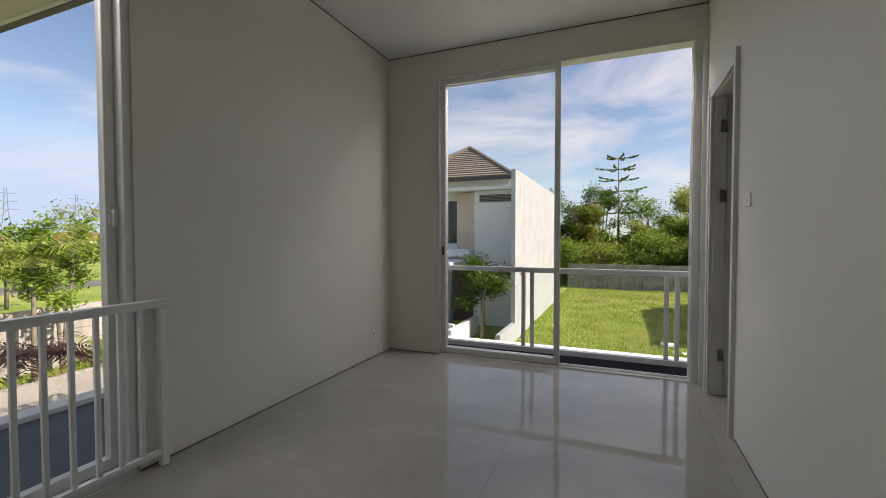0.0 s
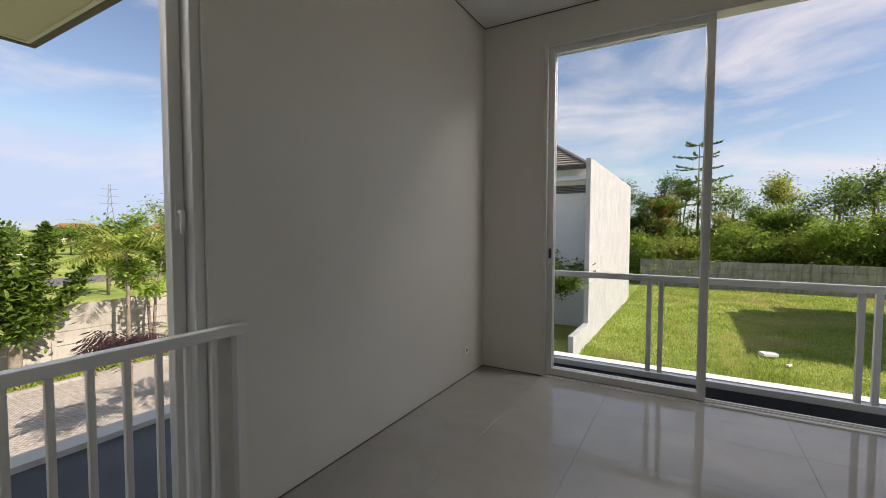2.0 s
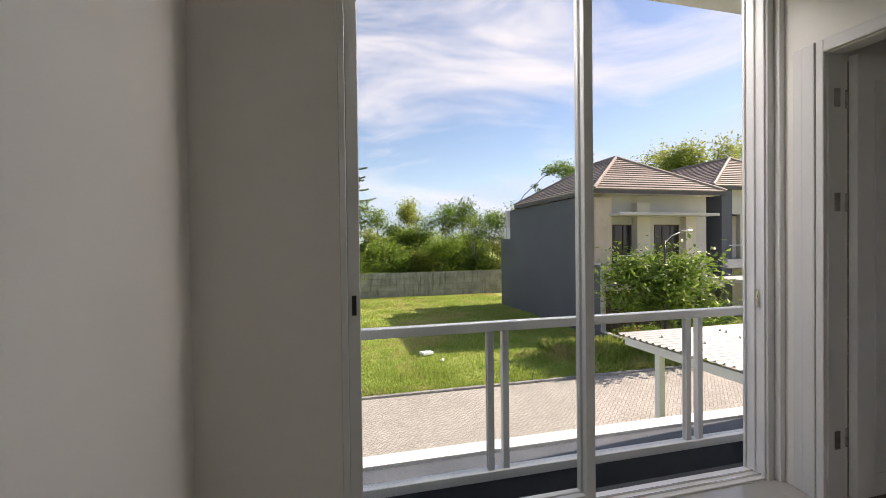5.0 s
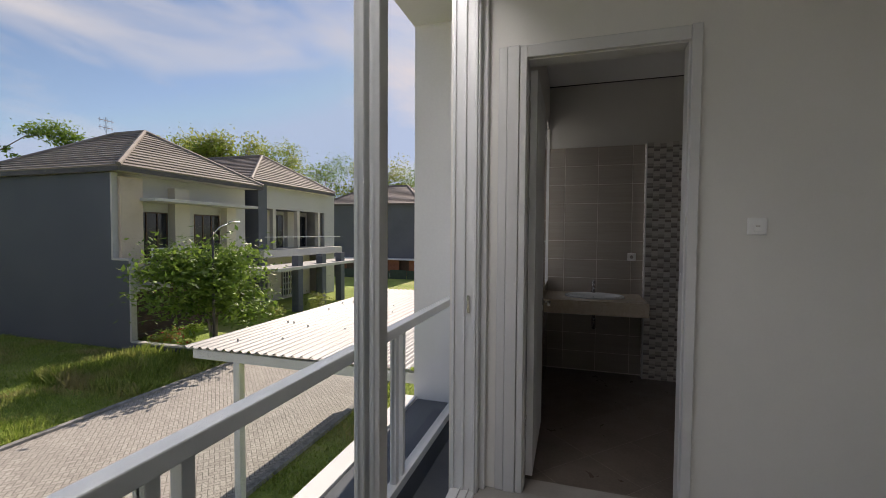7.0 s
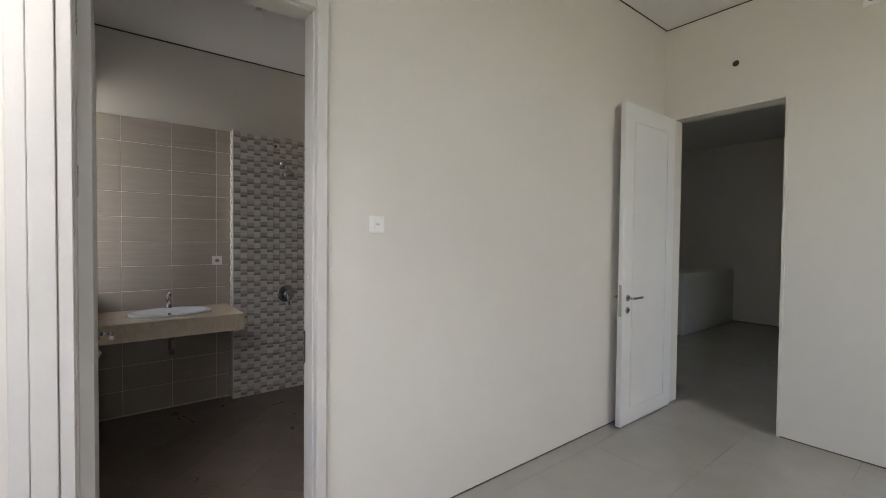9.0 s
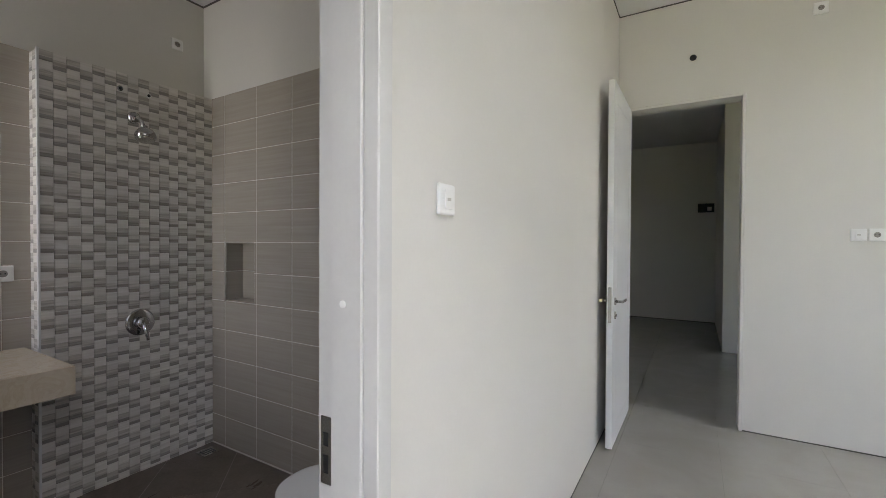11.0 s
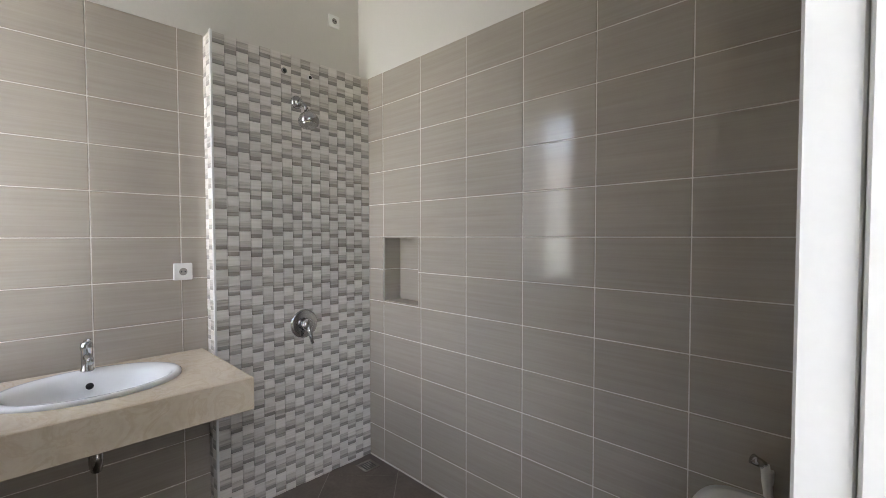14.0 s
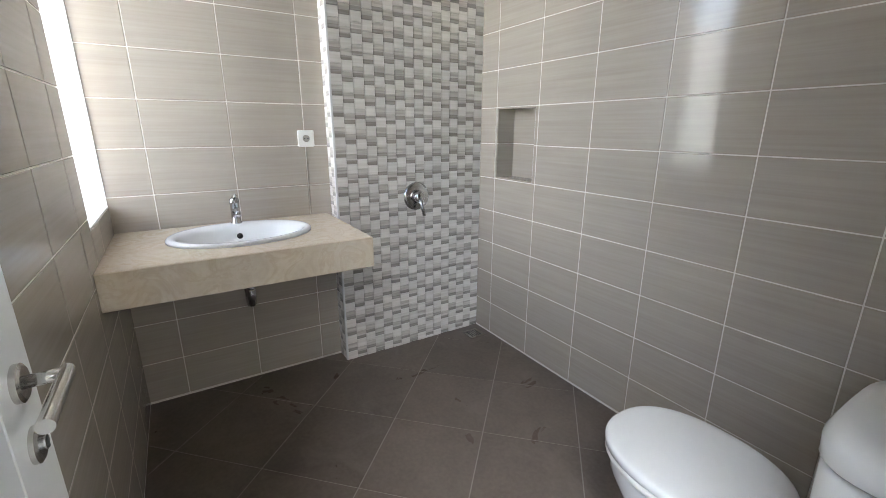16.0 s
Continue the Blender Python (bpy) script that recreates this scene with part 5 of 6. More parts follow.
def house_window(parent, x0, x1, y, z0, z1, bars=1, mat=FASCIA):
    w = part("window", bevelled(boxes((x0, x0 + 0.06, y - 0.05, y + 0.04, z0, z1), (x1 - 0.06, x1, y - 0.05, y + 0.04, z0, z1), (x0 + 0.06, x1 - 0.06, y - 0.05, y + 0.04, z0, z0 + 0.06), (x0 + 0.06, x1 - 0.06, y - 0.05, y + 0.04, z1 - 0.06, z1)), 0.006, 1), mat, parent)
    for i in range(bars):
        xm = x0 + (x1 - x0) * (i + 1) / (bars + 1)
        part("mullion", boxes((xm - 0.03, xm + 0.03, y - 0.045, y + 0.03, z0 + 0.06, z1 - 0.06)), mat, w)
    part("pane", boxes((x0 + 0.06, x1 - 0.06, y - 0.01, y + 0.01, z0 + 0.06, z1 - 0.06)), DGLASS, w, "dark reflecting pane")
    return w


def house_roof(parent, *args):
    r = part("roof", hip_roof(*args), ROOF, parent, "grey brown tiled hip roof")
    hip_roof(*args, 15, r)
    part("ridge_cap", hip_caps(*args), ROOF, r)
    x0, x1, y0, y1, ze, _ = args
    part("fascia", boxes((x0, x1, y0, y0 + 0.04, ze - 0.2, ze + 0.03), (x0, x1, y1 - 0.04, y1, ze - 0.2, ze + 0.03), (x0, x0 + 0.04, y0 + 0.04, y1 - 0.04, ze - 0.2, ze + 0.03), (x1 - 0.04, x1, y0 + 0.04, y1 - 0.04, ze - 0.2, ze + 0.03)), FASCIA, r)
    part("soffit", boxes((x0 + 0.05, x1 - 0.05, y0 + 0.05, y1 - 0.05, ze - 0.16, ze - 0.12)), SOFFIT, r)


h1 = thing("house", "two-storey house with a dark grey side wall", "house", (0.05, -0.3, -0.3))
part("side_wall", boxes((14.0, 14.22, 18.85, 29.6, 0.5, 4.27), (14.0, 14.22, 17.85, 31.5, GZ, 0.5), (14.0, 14.22, 29.6, 31.5, 0.5, 2.05), (14.0, 14.22, 14.3, 17.85, GZ, -3.02), (14.22, 14.6, 14.3, 14.5, GZ, -3.02)), HGREY, h1, "tall windowless dark grey wall")
part("wall_trim", boxes((13.985, 14.235, 18.76, 18.85, 0.5, 4.30), (13.985, 14.235, 17.76, 17.85, -3.0, 0.5), (13.985, 14.235, 17.85, 18.76, 0.5, 0.58), (13.985, 14.235, 14.3, 17.76, -3.02, -2.96)), HOFF, h1, "white edge band")
part("front_wall", boxes((14.22, 22.0, 19.2, 19.4, 2.68, 4.35), (14.22, 15.3, 19.2, 19.4, 0.1, 2.68), (16.95, 18.5, 19.2, 19.4, 0.1, 2.68), (20.2, 22.0, 19.2, 19.4, 0.1, 2.68), (15.3, 16.95, 19.2, 19.4, 0.1, 0.3), (18.5, 20.2, 19.2, 19.4, 0.1, 0.3),
                         (14.22, 14.5, 19.2, 19.4, GZ, 0.1), (20.9, 22.0, 19.2, 19.4, GZ, 0.1), (14.5, 20.9, 19.2, 19.4, -0.9, 0.1), (22.0, 22.2, 19.2, 31, GZ, 4.35), (14.22, 22.0, 30.8, 31.0, GZ, 4.35)), HOFF, h1, "white front wall")
part("cladding", bbox(14.24, 15.25, 18.6, 19.2, 0.12, 4.15, 0.01), CREAM, h1, "cream stone cladding")
part("pilaster", bbox(17.0, 17.85, 18.75, 19.2, 0.12, 3.9, 0.01), BEIGE, h1)
part("pilaster", bbox(20.3, 21.0, 18.75, 19.2, 0.12, 3.2, 0.01), BEIGE, h1)
part("canopy", bbox(15.1, 21.6, 17.7, 19.2, 3.12, 3.26, 0.01), HOFF, h1, "thin white canopy slab")
house_window(h1, 15.3, 16.95, 19.22, 0.15, 2.68, 2, BROWN)
house_window(h1, 18.5, 20.2, 19.22, 0.15, 2.68, 2, BROWN)
part("balcony", bbox(15.1, 18.1, 17.9, 19.2, -0.12, 0.12, 0.01), HOFF, h1)
bg = part("balcony_glass", boxes((15.14, 18.06, 17.93, 17.95, 0.16, 0.95)), RAILGLASS, h1, "glass balustrade")
bg.visible_shadow = False
part("balcony_rail", bevelled(boxes((15.1, 18.1, 17.91, 17.97, 0.95, 1.0), (15.1, 15.15, 17.91, 17.97, 0.12, 0.95), (18.05, 18.1, 17.91, 17.97, 0.12, 0.95), (16.5, 16.55, 17.91, 17.97, 0.12, 0.95)), 0.005, 1), RAILW, h1)
part("porch_slab", bbox(14.24, 21.8, 17.6, 19.2, -0.85, -0.6, 0.01), HOFF, h1)
part("garage_door", boxes((14.5, 20.9, 19.25, 19.33, GZ, -0.9)), BROWN, h1, "dark brown garage door")
for z in (-1.45, -2.0, -2.55, -3.1):
    part("door_joint", boxes((14.5, 20.9, 19.235, 19.25, z, z + 0.03)), DARKW, h1)
house_roof(h1, 13.75, 22.4, 18.0, 28.2, 4.5, (18.05, 22.0, 18.05, 24.2, 7.05))
part("roof_tank_wall", bbox(14.25, 14.9, 29.7, 31.4, 1.9, 2.95, 0.02), EXTW, h1, "white low rear wall")
ant = part("antenna", tube([(18.0, 24.8, 6.6), (18.0, 24.8, 8.1)], 0.025, 6), STEEL, h1, "thin television antenna")
for z, l in ((7.9, 0.42), (7.5, 0.36)):
    part("antenna_bar", tube([(18.0 - l, 24.8, z), (18.0 + l, 24.8, z)], 0.02, 5), STEEL, ant)
    for dx in (-0.32, -0.1, 0.1, 0.32):
        part("antenna_rod", tube([(18.0 + dx, 24.8, z - 0.13), (18.0 + dx, 24.8, z + 0.13)], 0.016, 5), STEEL, ant)

h2 = thing("house", "two-storey beige house with a colonnaded balcony", "house", (0.4, -0.2, -0.15))
part("column_wall", bbox(22.9, 23.7, 19.0, 21.5, GZ, 4.7, 0.01), HGREY, h2, "dark grey corner wall")
part("front_wall", boxes((23.7, 31.2, 19.5, 19.7, 3.2, 4.75), (23.7, 31.2, 21.2, 21.4, GZ, 3.2), (31.2, 32.7, 19.5, 19.7, GZ, 4.85), (32.5, 32.7, 19.7, 31, GZ, 4.85), (22.9, 23.1, 21.5, 31, GZ, 4.7), (23.1, 32.5, 30.8, 31, GZ, 4.7)), HOFF, h2, "white upper wall")
part("beige_wall", boxes((25.3, 26.6, 20.9, 21.2, 0.4, 3.2), (28.3, 29.6, 20.9, 21.2, 0.4, 3.2), (23.7, 31.2, 20.95, 21.2, GZ, -0.1)), BEIGE, h2)
for x in (24.9, 27.6, 30.3):
    part("column", bbox(x, x + 0.3, 19.5, 19.8, 0.4, 3.2, 0.01), BEIGE, h2)
for x0 in (23.9, 26.8, 29.7):
    house_window(h2, x0, x0 + 1.2, 21.15, 0.4, 2.9, 1)
part("balcony", bbox(23.0, 32.6, 18.7, 21.2, -0.1, 0.42, 0.02), HOFF, h2)
bg = part("balcony_glass", boxes((23.2, 32.4, 18.75, 18.77, 0.45, 1.25)), RAILGLASS, h2, "glass balustrade")
bg.visible_shadow = False
part("balcony_rail", boxes((23.2, 32.4, 18.73, 18.79, 1.25, 1.3)), RAILW, h2)
part("carport_slab", bbox(21.2, 31.7, 16.2, 18.7, -0.75, -0.55, 0.02), HOFF, h2)
for x in (23.4, 26.1, 28.6):
    part("carport_column", bbox(x, x + 0.5, 16.4, 16.9, GZ, 0.1, 0.02), HGREY, h2, "grey carport column")
lat = part("lattice_window", boxes((27.6, 28.9, 20.88, 20.95, -3.3, -1.4)), DGLASS, h2)
for i in range(5):
    part("lattice_bar", boxes((27.6, 28.9, 20.84, 20.88, -3.3 + i * 0.46, -3.22 + i * 0.46)), HOFF, lat)
    part("lattice_bar", boxes((27.6 + i * 0.305, 27.68 + i * 0.305, 20.83, 20.87, -3.3, -1.4)), HOFF, lat)
house_roof(h2, 22.2, 31.9, 18.9, 31.0, 4.85, (27.3, 22.4, 27.3, 27.5, 7.3))

h3 = thing("house", "distant dark grey house beyond the bend", "house")
part("side_wall", boxes((48.0, 48.3, 17.0, 29.5, GZ, 4.85)), HGREY, h3)
part("front_wall", boxes((48.3, 58, 17.0, 17.3, GZ, 4.85), (48.3, 58, 29.2, 29.5, GZ, 4.85), (57.7, 58, 17.3, 29.2, GZ, 4.85)), EXTW, h3)
house_roof(h3, 47.6, 58.4, 16.6, 29.9, 4.95, (53, 20.5, 53, 26, 7.6))
hut = thing("builders_shed", "rusty red board shed with a white roof edge by the road", "shed")
rs = random.Random(21)
yb = 14.6
while yb < 30:
    w = rs.uniform(0.5, 1.3)
    if not 17.4 < yb < 18.7:
        part("board", boxes((46.6 + rs.uniform(0, 0.08), 46.72, yb, min(yb + w - 0.03, 30), GZ, -1.75 + rs.uniform(-0.08, 0.0))), RUST if rs.random() < 0.7 else BROWN, hut, "rust red board")
    yb += w
part("shed_roof", bevelled(boxes((45.9, 48.0, 14.3, 30.2, -1.70, -1.60)), 0.01, 1), EXTW, hut, "white sheet roof edge")
part("shed_wall", boxes((47.2, 47.3, 14.6, 30, GZ, -1.75)), BROWN, hut)
part("tarpaulin", bbox(45.2, 45.8, 13.2, 14.4, GZ, -1.9, 0.15, 3), mottled("blue_tarpaulin", (0.03, 0.08, 0.28), (0.05, 0.12, 0.36), 0.6), hut, "blue tarpaulin")
net = thing("green_net_fence", "dark green netting fence before the shed", "fence")
NETM = mottled("dark_green_netting", (0.02, 0.04, 0.03), (0.04, 0.07, 0.05), 0.8, 3, 30, 0.2)
for k in range(8):
    part("net_panel", bbox(44.0, 44.03, 13.0 + 2 * k, 14.96 + 2 * k, GZ, -2.75 + 0.05 * (k % 3), 0.01, 1), NETM, net)
sack = thing("cement_sacks", "white sacks piled before the shed", "sack", (45.6, 20.6, GZ))
for k, (y, z) in enumerate(((0, 0), (0.75, 0), (0.35, 0.45), (-0.7, 0), (0.3, 0.9))):
    part("sack", bbox(-0.3, 0.3, y - 0.36, y + 0.36, z, z + 0.45, 0.15, 3), EXTW, sack, "", True)

h4 = thing("house", "two-storey white house with a tall blank side wall", "house")
part("side_wall", boxes((-2.2, -2.0, 15.3, 29.5, GZ, 4.45), (-2.2, -2.0, 12.6, 15.3, GZ, -2.75)), HWHITE, h4, "tall weathered white wall")
part("front_wall", boxes((-5.05, -2.2, 18.5, 18.7, GZ, 4.4), (-9.0, -5.05, 19.4, 19.6, GZ, 4.4), (-9.0, -8.8, 19.6, 29.5, GZ, 4.4), (-8.8, -2.2, 29.3, 29.5, GZ, 4.4)), EXTW, h4, "pale front wall")
part("front_panel", boxes((-4.85, -2.25, 18.46, 18.5, 0.2, 3.15)), EXTW, h4, "pale recessed panel")
ve = part("vent", boxes((-4.75, -2.75, 18.47, 18.5, 3.22, 3.62)), DARKW, h4, "dark louvred vent")
for i in range(5):
    part("slat", boxes((-4.75, -2.75, 18.43, 18.47, 3.24 + i * 0.08, 3.27 + i * 0.08)), PANELG, ve)
part("corner_column", bbox(-6.2, -5.08, 18.75, 19.4, 0.6, 3.8, 0.01), CREAM, h4, "cream stone corner")
part("eave_band", boxes((-9.2, -2.2, 18.0, 18.5, 3.85, 4.05), (-9.2, -2.2, 18.3, 18.5, 4.05, 4.4)), EXTW, h4)
house_window(h4, -8.6, -6.3, 19.4, 0.9, 3.4, 1)
part("balcony", bbox(-9.0, -5.05, 17.6, 19.4, 0.2, 0.6, 0.02), EXTW, h4)
bg = part("balcony_glass", boxes((-8.9, -5.1, 17.65, 17.67, 0.6, 1.5)), RAILGLASS, h4, "glass balustrade")
bg.visible_shadow = False
part("carport_slab", bbox(-9.2, -5.0, 14.6, 18.4, -0.2, 0.05, 0.02), EXTW, h4)
part("carport_beam", bbox(-5.4, -5.0, 14.7, 15.0, GZ, -0.2, 0.02), HGREY, h4)
part("garden_wall", boxes((-9.0, -4.3, 13.2, 13.4, GZ, -2.6), (-4.4, -4.2, 12.7, 16.5, GZ, -2.75)), EXTW, h4, "low white garden wall")
part("garage_door", boxes((-8.7, -5.4, 19.3, 19.38, GZ, -0.5)), BROWN, h4)
house_roof(h4, -9.6, -2.7, 17.8, 29.8, 4.55, (-6.1, 20.8, -6.1, 26.8, 6.75))
flag = thing("flag", "small red and white flag on a pole", "flag", (-6.05, 14.2, GZ))
part("pole", tube([(0, 0, 0), (0, 0, 3.0)], 0.02, 8), STEEL, flag)
for c, z0, z1, mat in ((0, 2.3, 2.95, REDC), (1, 1.7, 2.3, WHITE)):
    bm = bmesh.new()
    cols = [[bm.verts.new((0.02 + 0.26 * i / 6 * (1 if not c else 0.9), 0.05 * math.sin(i * 1.1 + c), z - 0.12 * i / 6)) for i in range(7)] for z in (z0, z1)]
    for i in range(6):
        bm.faces.new((cols[0][i], cols[0][i + 1], cols[1][i + 1], cols[1][i]))
    part("stripe", bm, mat, flag)

# neighbour's carport
cp = thing("carport_canopy", "white corrugated carport roof on white posts", "canopy")
cp.matrix_basis = pose(0.06, -0.04, 0.117) @ Matrix.Scale(0.92, 4)
bm = bmesh.new()
ys = np.arange(0.95, 6.75, 0.024)
prev = None
for y in ys:
    z = -0.72 + 0.036 * max(-0.3, math.sin(2 * math.pi * y / 0.19)) - 0.012 * (y - 0.95)
    row = (bm.verts.new((7.1, y, z)), bm.verts.new((16.2, y, z)))
    if prev:
        bm.faces.new((prev[0], prev[1], row[1], row[0]))
    prev = row
part("sheet", bm, SHEET, cp, "white corrugated roofing sheet", True)
part("beam", bbox(7.2, 7.32, 1.0, 6.6, -1.02, -0.84, 0.006), RAILW, cp)
part("beam", bbox(15.9, 16.02, 1.0, 6.6, -1.02, -0.84, 0.006), RAILW, cp)
part("beam", bbox(7.32, 15.9, 6.42, 6.52, -1.0, -0.85, 0.006), RAILW, cp)
part("beam", bbox(7.32, 15.9, 3.7, 3.8, -0.98, -0.83, 0.006), RAILW, cp)
for x, y in ((7.26, 5.55), (7.26, 1.4), (15.96, 5.55), (15.96, 1.4)):
    part("post", bbox(x - 0.07, x + 0.07, y - 0.07, y + 0.07, GZ - 0.50, -1.02, 0.006), RAILW, cp)
rr = random.Random(9)
for i in range(26):
    part("roof_screw", turned([(0.022, -0.71), (0.022, -0.675), (0.012, -0.668)], 8, "z", (rr.uniform(7.3, 13.0), 0.19 * rr.randint(9, 34) + 0.0475, -0.035)), STEEL, cp)

# own roof over the side terrace
rf = tagged(new("roof_side"), "beige soffit with a dark gutter", "roof", "", "structure")
part("soffit", boxes((-4.62, -0.2, -9.0, -1.98, 3.42, 3.46)), SOFFIT, rf)
part("deck", boxes((-4.7, -0.2, -9.0, -1.92, 3.462, 3.62)), FASCIA, rf)
part("gutter", bevelled(boxes((-4.72, -4.62, -9.0, -1.90, 3.40, 3.50), (-4.62, -0.2, -1.98, -1.90, 3.40, 3.50)), 0.01, 1), FASCIA, rf)
part("rim", bevelled(boxes((-4.62, -4.58, -9.0, -1.98, 3.405, 3.425), (-4.58, -0.2, -2.02, -1.98, 3.405, 3.425)), 0.004, 1), EXTW, rf)
# house body under and around the rooms
setting("wall_outer", boxes((-0.2, 5.9, 0.0, 0.16, GZ, -0.36), (-0.2, 0, -9.0, 0, GZ, -0.51), (5.75, 5.9, BACK - 0.15, 0.0, GZ, 3.6), (-0.2, 6.75, -9.6, -9.41, GZ, 3.6), (6.61, 6.75, -9.41, BACK - 0.15, GZ, 3.6), (5.9, 6.75, BACK - 0.14, BACK, GZ, 3.6)), EXTW, "white rendered outer walls below", "wall")
setting("roof_main", boxes((-0.2, 6.75, -9.6, 0.16, 3.62, 3.85)), FASCIA, "flat dark main roof", "roof")

# ---- trees and shrubs ----


def upright_tree(at, limbs, mat, label, seed, size=0.24):
    """A thick pale trunk that forks low into upright limbs, each a column of dense leaves; limbs: (lean x, lean y, top, half width)."""
    rng = np.random.default_rng(seed)
    t = thing("tree", label, "tree", at)
    part("trunk", tube([(0, 0, -0.1), (0.02, 0.0, 0.6), (0.0, 0.03, 1.35), (0, 0, 1.7)], [0.21, 0.17, 0.18, 0.12], 12), BARK, t, "pale grey trunk", True)
    for lx, ly, top, r in limbs:
        a, b = np.array([0, 0, 1.45]), np.array([lx, ly, top])
        mid = a * 0.5 + b * 0.5 + np.array([lx * 0.18, ly * 0.18, -0.15])
        part("limb", tube([tuple(a), tuple(mid), tuple(b)], [0.08, 0.05, 0.015], 8), BARK, t, "", True)
        n = int(640 * (top - 1.6) * r / 0.5)
        u = rng.uniform(0.12, 1.05, n)
        spine = (1 - u[:, None]) ** 2 * a + 2 * (u * (1 - u))[:, None] * mid + (u ** 2)[:, None] * b
        w = r * np.sin(math.pi * np.clip(u * 0.86 + 0.10, 0, 1)) ** 0.7
        ring = np.floor(u * 13) / 13
        off = rng.normal(size=(n, 3)) * np.array([0.66, 0.66, 0.5])
        c = spine + off * (w * (0.95 + 0.28 * np.sin(ring * 91.0)))[:, None]
        ob = new("crown", leaves_mesh("crown", c, size, mat, rng))
        ob.parent = t
    return t


upright_tree((-16.35, 0.75, GZ), ((0.1, -1.9, 3.5, 0.4), (0.2, -0.5, 5.3, 0.5), (-0.3, -1.1, 4.4, 0.4), (0.0, 0.85, 5.0, 0.42), (0.2, 1.9, 3.8, 0.34), (0.4, 0.2, 3.6, 0.55)), L_UPR,
             "leafy young tree with upright limbs before the white fence", 11)
tree((-16.2, 4.6, GZ), 6.3, 1.2, L_BRI, "slender bright green tree by the fence", 12, 3600, 0.2, 2, 0.07, 0.4)
palm((-16.0, 3.7, GZ), 4.2, 13, 2.3, L_YEL, "feathery yellow-green palm by the fence", 13, 0.35, 0.05, 0.09, up=1.25)
palm((-9.5, 0.95, GZ), 2.4, 26, 1.15, L_RED, "dark red-leaved cordyline on a thin stem", 14, 0.55, 0.05, 0.045, "cordyline", 18, 0.95)
palm((-10.2, 2.9, GZ), 1.9, 16, 1.25, L_YEL, "bright green fan palm by the kerb", 15, 0.4, 0.06, 0.06, "palm", 18, 1.2)
# darker leaves (L_UPR) mixed in to paint the crown's shaded interior
tree((14.9, 13.9, GZ), 4.3, 2.6, L_MID, "spreading bright green tree beside the road", 16, 8500, 0.25, 6, 0.08, 0.34, squash=0.6, extra=L_UPR)
slamp = thing("street_lamp", "grey street lamp on a slim pole", "lamp", (13.9, 12.9, GZ))
part("pole", tube([(0, 0, 0), (0, 0, 3.0), (0, 0, 5.1)], [0.06, 0.05, 0.04], 12), FASCIA, slamp, "", True)
part("arm", tube([(0, 0, 5.0), (0.35, 0.0, 5.3), (0.95, 0.0, 5.48)], 0.028, 10), STEEL, slamp, "", True)
part("lamp_head", bevelled(boxes((0.85, 1.35, -0.09, 0.09, 5.45, 5.54)), 0.03, 2), STEEL, slamp, "flat grey lamp head", True)
tree((-3.6, 15.4, GZ), 3.9, 1.3, L_UPR, "round clipped tree with a pale trunk", 17, 5500, 0.17, 1, 0.13, 0.5)
for i, (x, y, h, r) in enumerate(((15.0, 16.2, 0.9, 0.7), (16.2, 16.4, 0.7, 0.6), (20.5, 15.4, 1.0, 0.7), (24.6, 15.2, 1.2, 0.9))):
    tree((x, y, GZ), h, r, (L_MID, L_BRI, L_YEL, L_YEL)[i], "low garden shrub with small leaves", 40 + i, 700, 0.13, 3, 0.03, 0.12, "shrub", category="shrub", extra=REDC if i == 0 else None)
wood = ((-3.8, 46, 9.5, 2.6, L_DRK), (-0.6, 44.4, 8.6, 1.9, L_MID), (0.6, 47, 11.2, 2.2, L_DRK), (5.0, 46.5, 9.6, 2.8, L_MID), (7.6, 45.5, 7.6, 2.6, L_BRI), (9.8, 47, 10.2, 2.8, L_YEL),
        (12.6, 46, 10.0, 3.0, L_MID), (15.6, 46, 10.6, 3.4, L_DRK), (18.6, 47, 9.6, 3.2, L_MID), (3.2, 44.6, 5.4, 2.4, L_BRI), (6.6, 44.4, 5.2, 2.3, L_BRI), (10.6, 44.5, 5.0, 2.2, L_BRI), (13.8, 44.3, 5.6, 2.3, L_BRI), (1.2, 44.3, 5.6, 2.2, L_MID), (4.9, 44.2, 6.4, 2.2, L_YEL), (8.7, 44.3, 6.6, 2.3, L_MID), (16.0, 44.2, 6.0, 2.4, L_BRI), (-2.6, 44.6, 7.0, 2.0, L_DRK), (-6.5, 47, 8.5, 3.0, L_DRK), (22.5, 47, 10, 3.4, L_MID))
for i, (x, y, h, r, mat) in enumerate(wood):
    tree((x, y, GZ), h, r, mat, "dense leafy tree behind the lot fence", 60 + i, 6500, 0.30, 3, 0.14, 0.05, extra=L_ORG if i == 1 else None, group="trees behind the lot fence")
for i in range(11):
    rng = random.Random(500 + i)
    tree((-3.0 + 2.1 * i + rng.uniform(-0.6, 0.6), 41.0 + rng.uniform(-0.6, 0.8), GZ), rng.uniform(2.9, 6.3), rng.uniform(1.9, 2.9), (L_BRI, L_MID, L_YEL, L_BRI)[i % 4], "dense bright shrub behind the lot fence", 520 + i, 5200, 0.27, 6, 0.07, 0.03, "shrub",
         category="shrub", group="shrubs behind the lot fence")
tall = ((41.6, 44, 16.5, 2.6, L_YEL, 0.4), (45.2, 45, 18.6, 3.4, L_YEL, 0.4), (51, 46, 16.8, 4.0, L_MID, 0.35), (57, 44, 17.6, 3.6, L_YEL, 0.42),
        (64, 42, 17.0, 4.4, L_MID, 0.35), (69, 34, 17.0, 4.4, L_YEL, 0.4), (73, 26, 15.0, 4.6, L_MID, 0.35), (76, 17, 14.2, 4.6, L_YEL, 0.35))
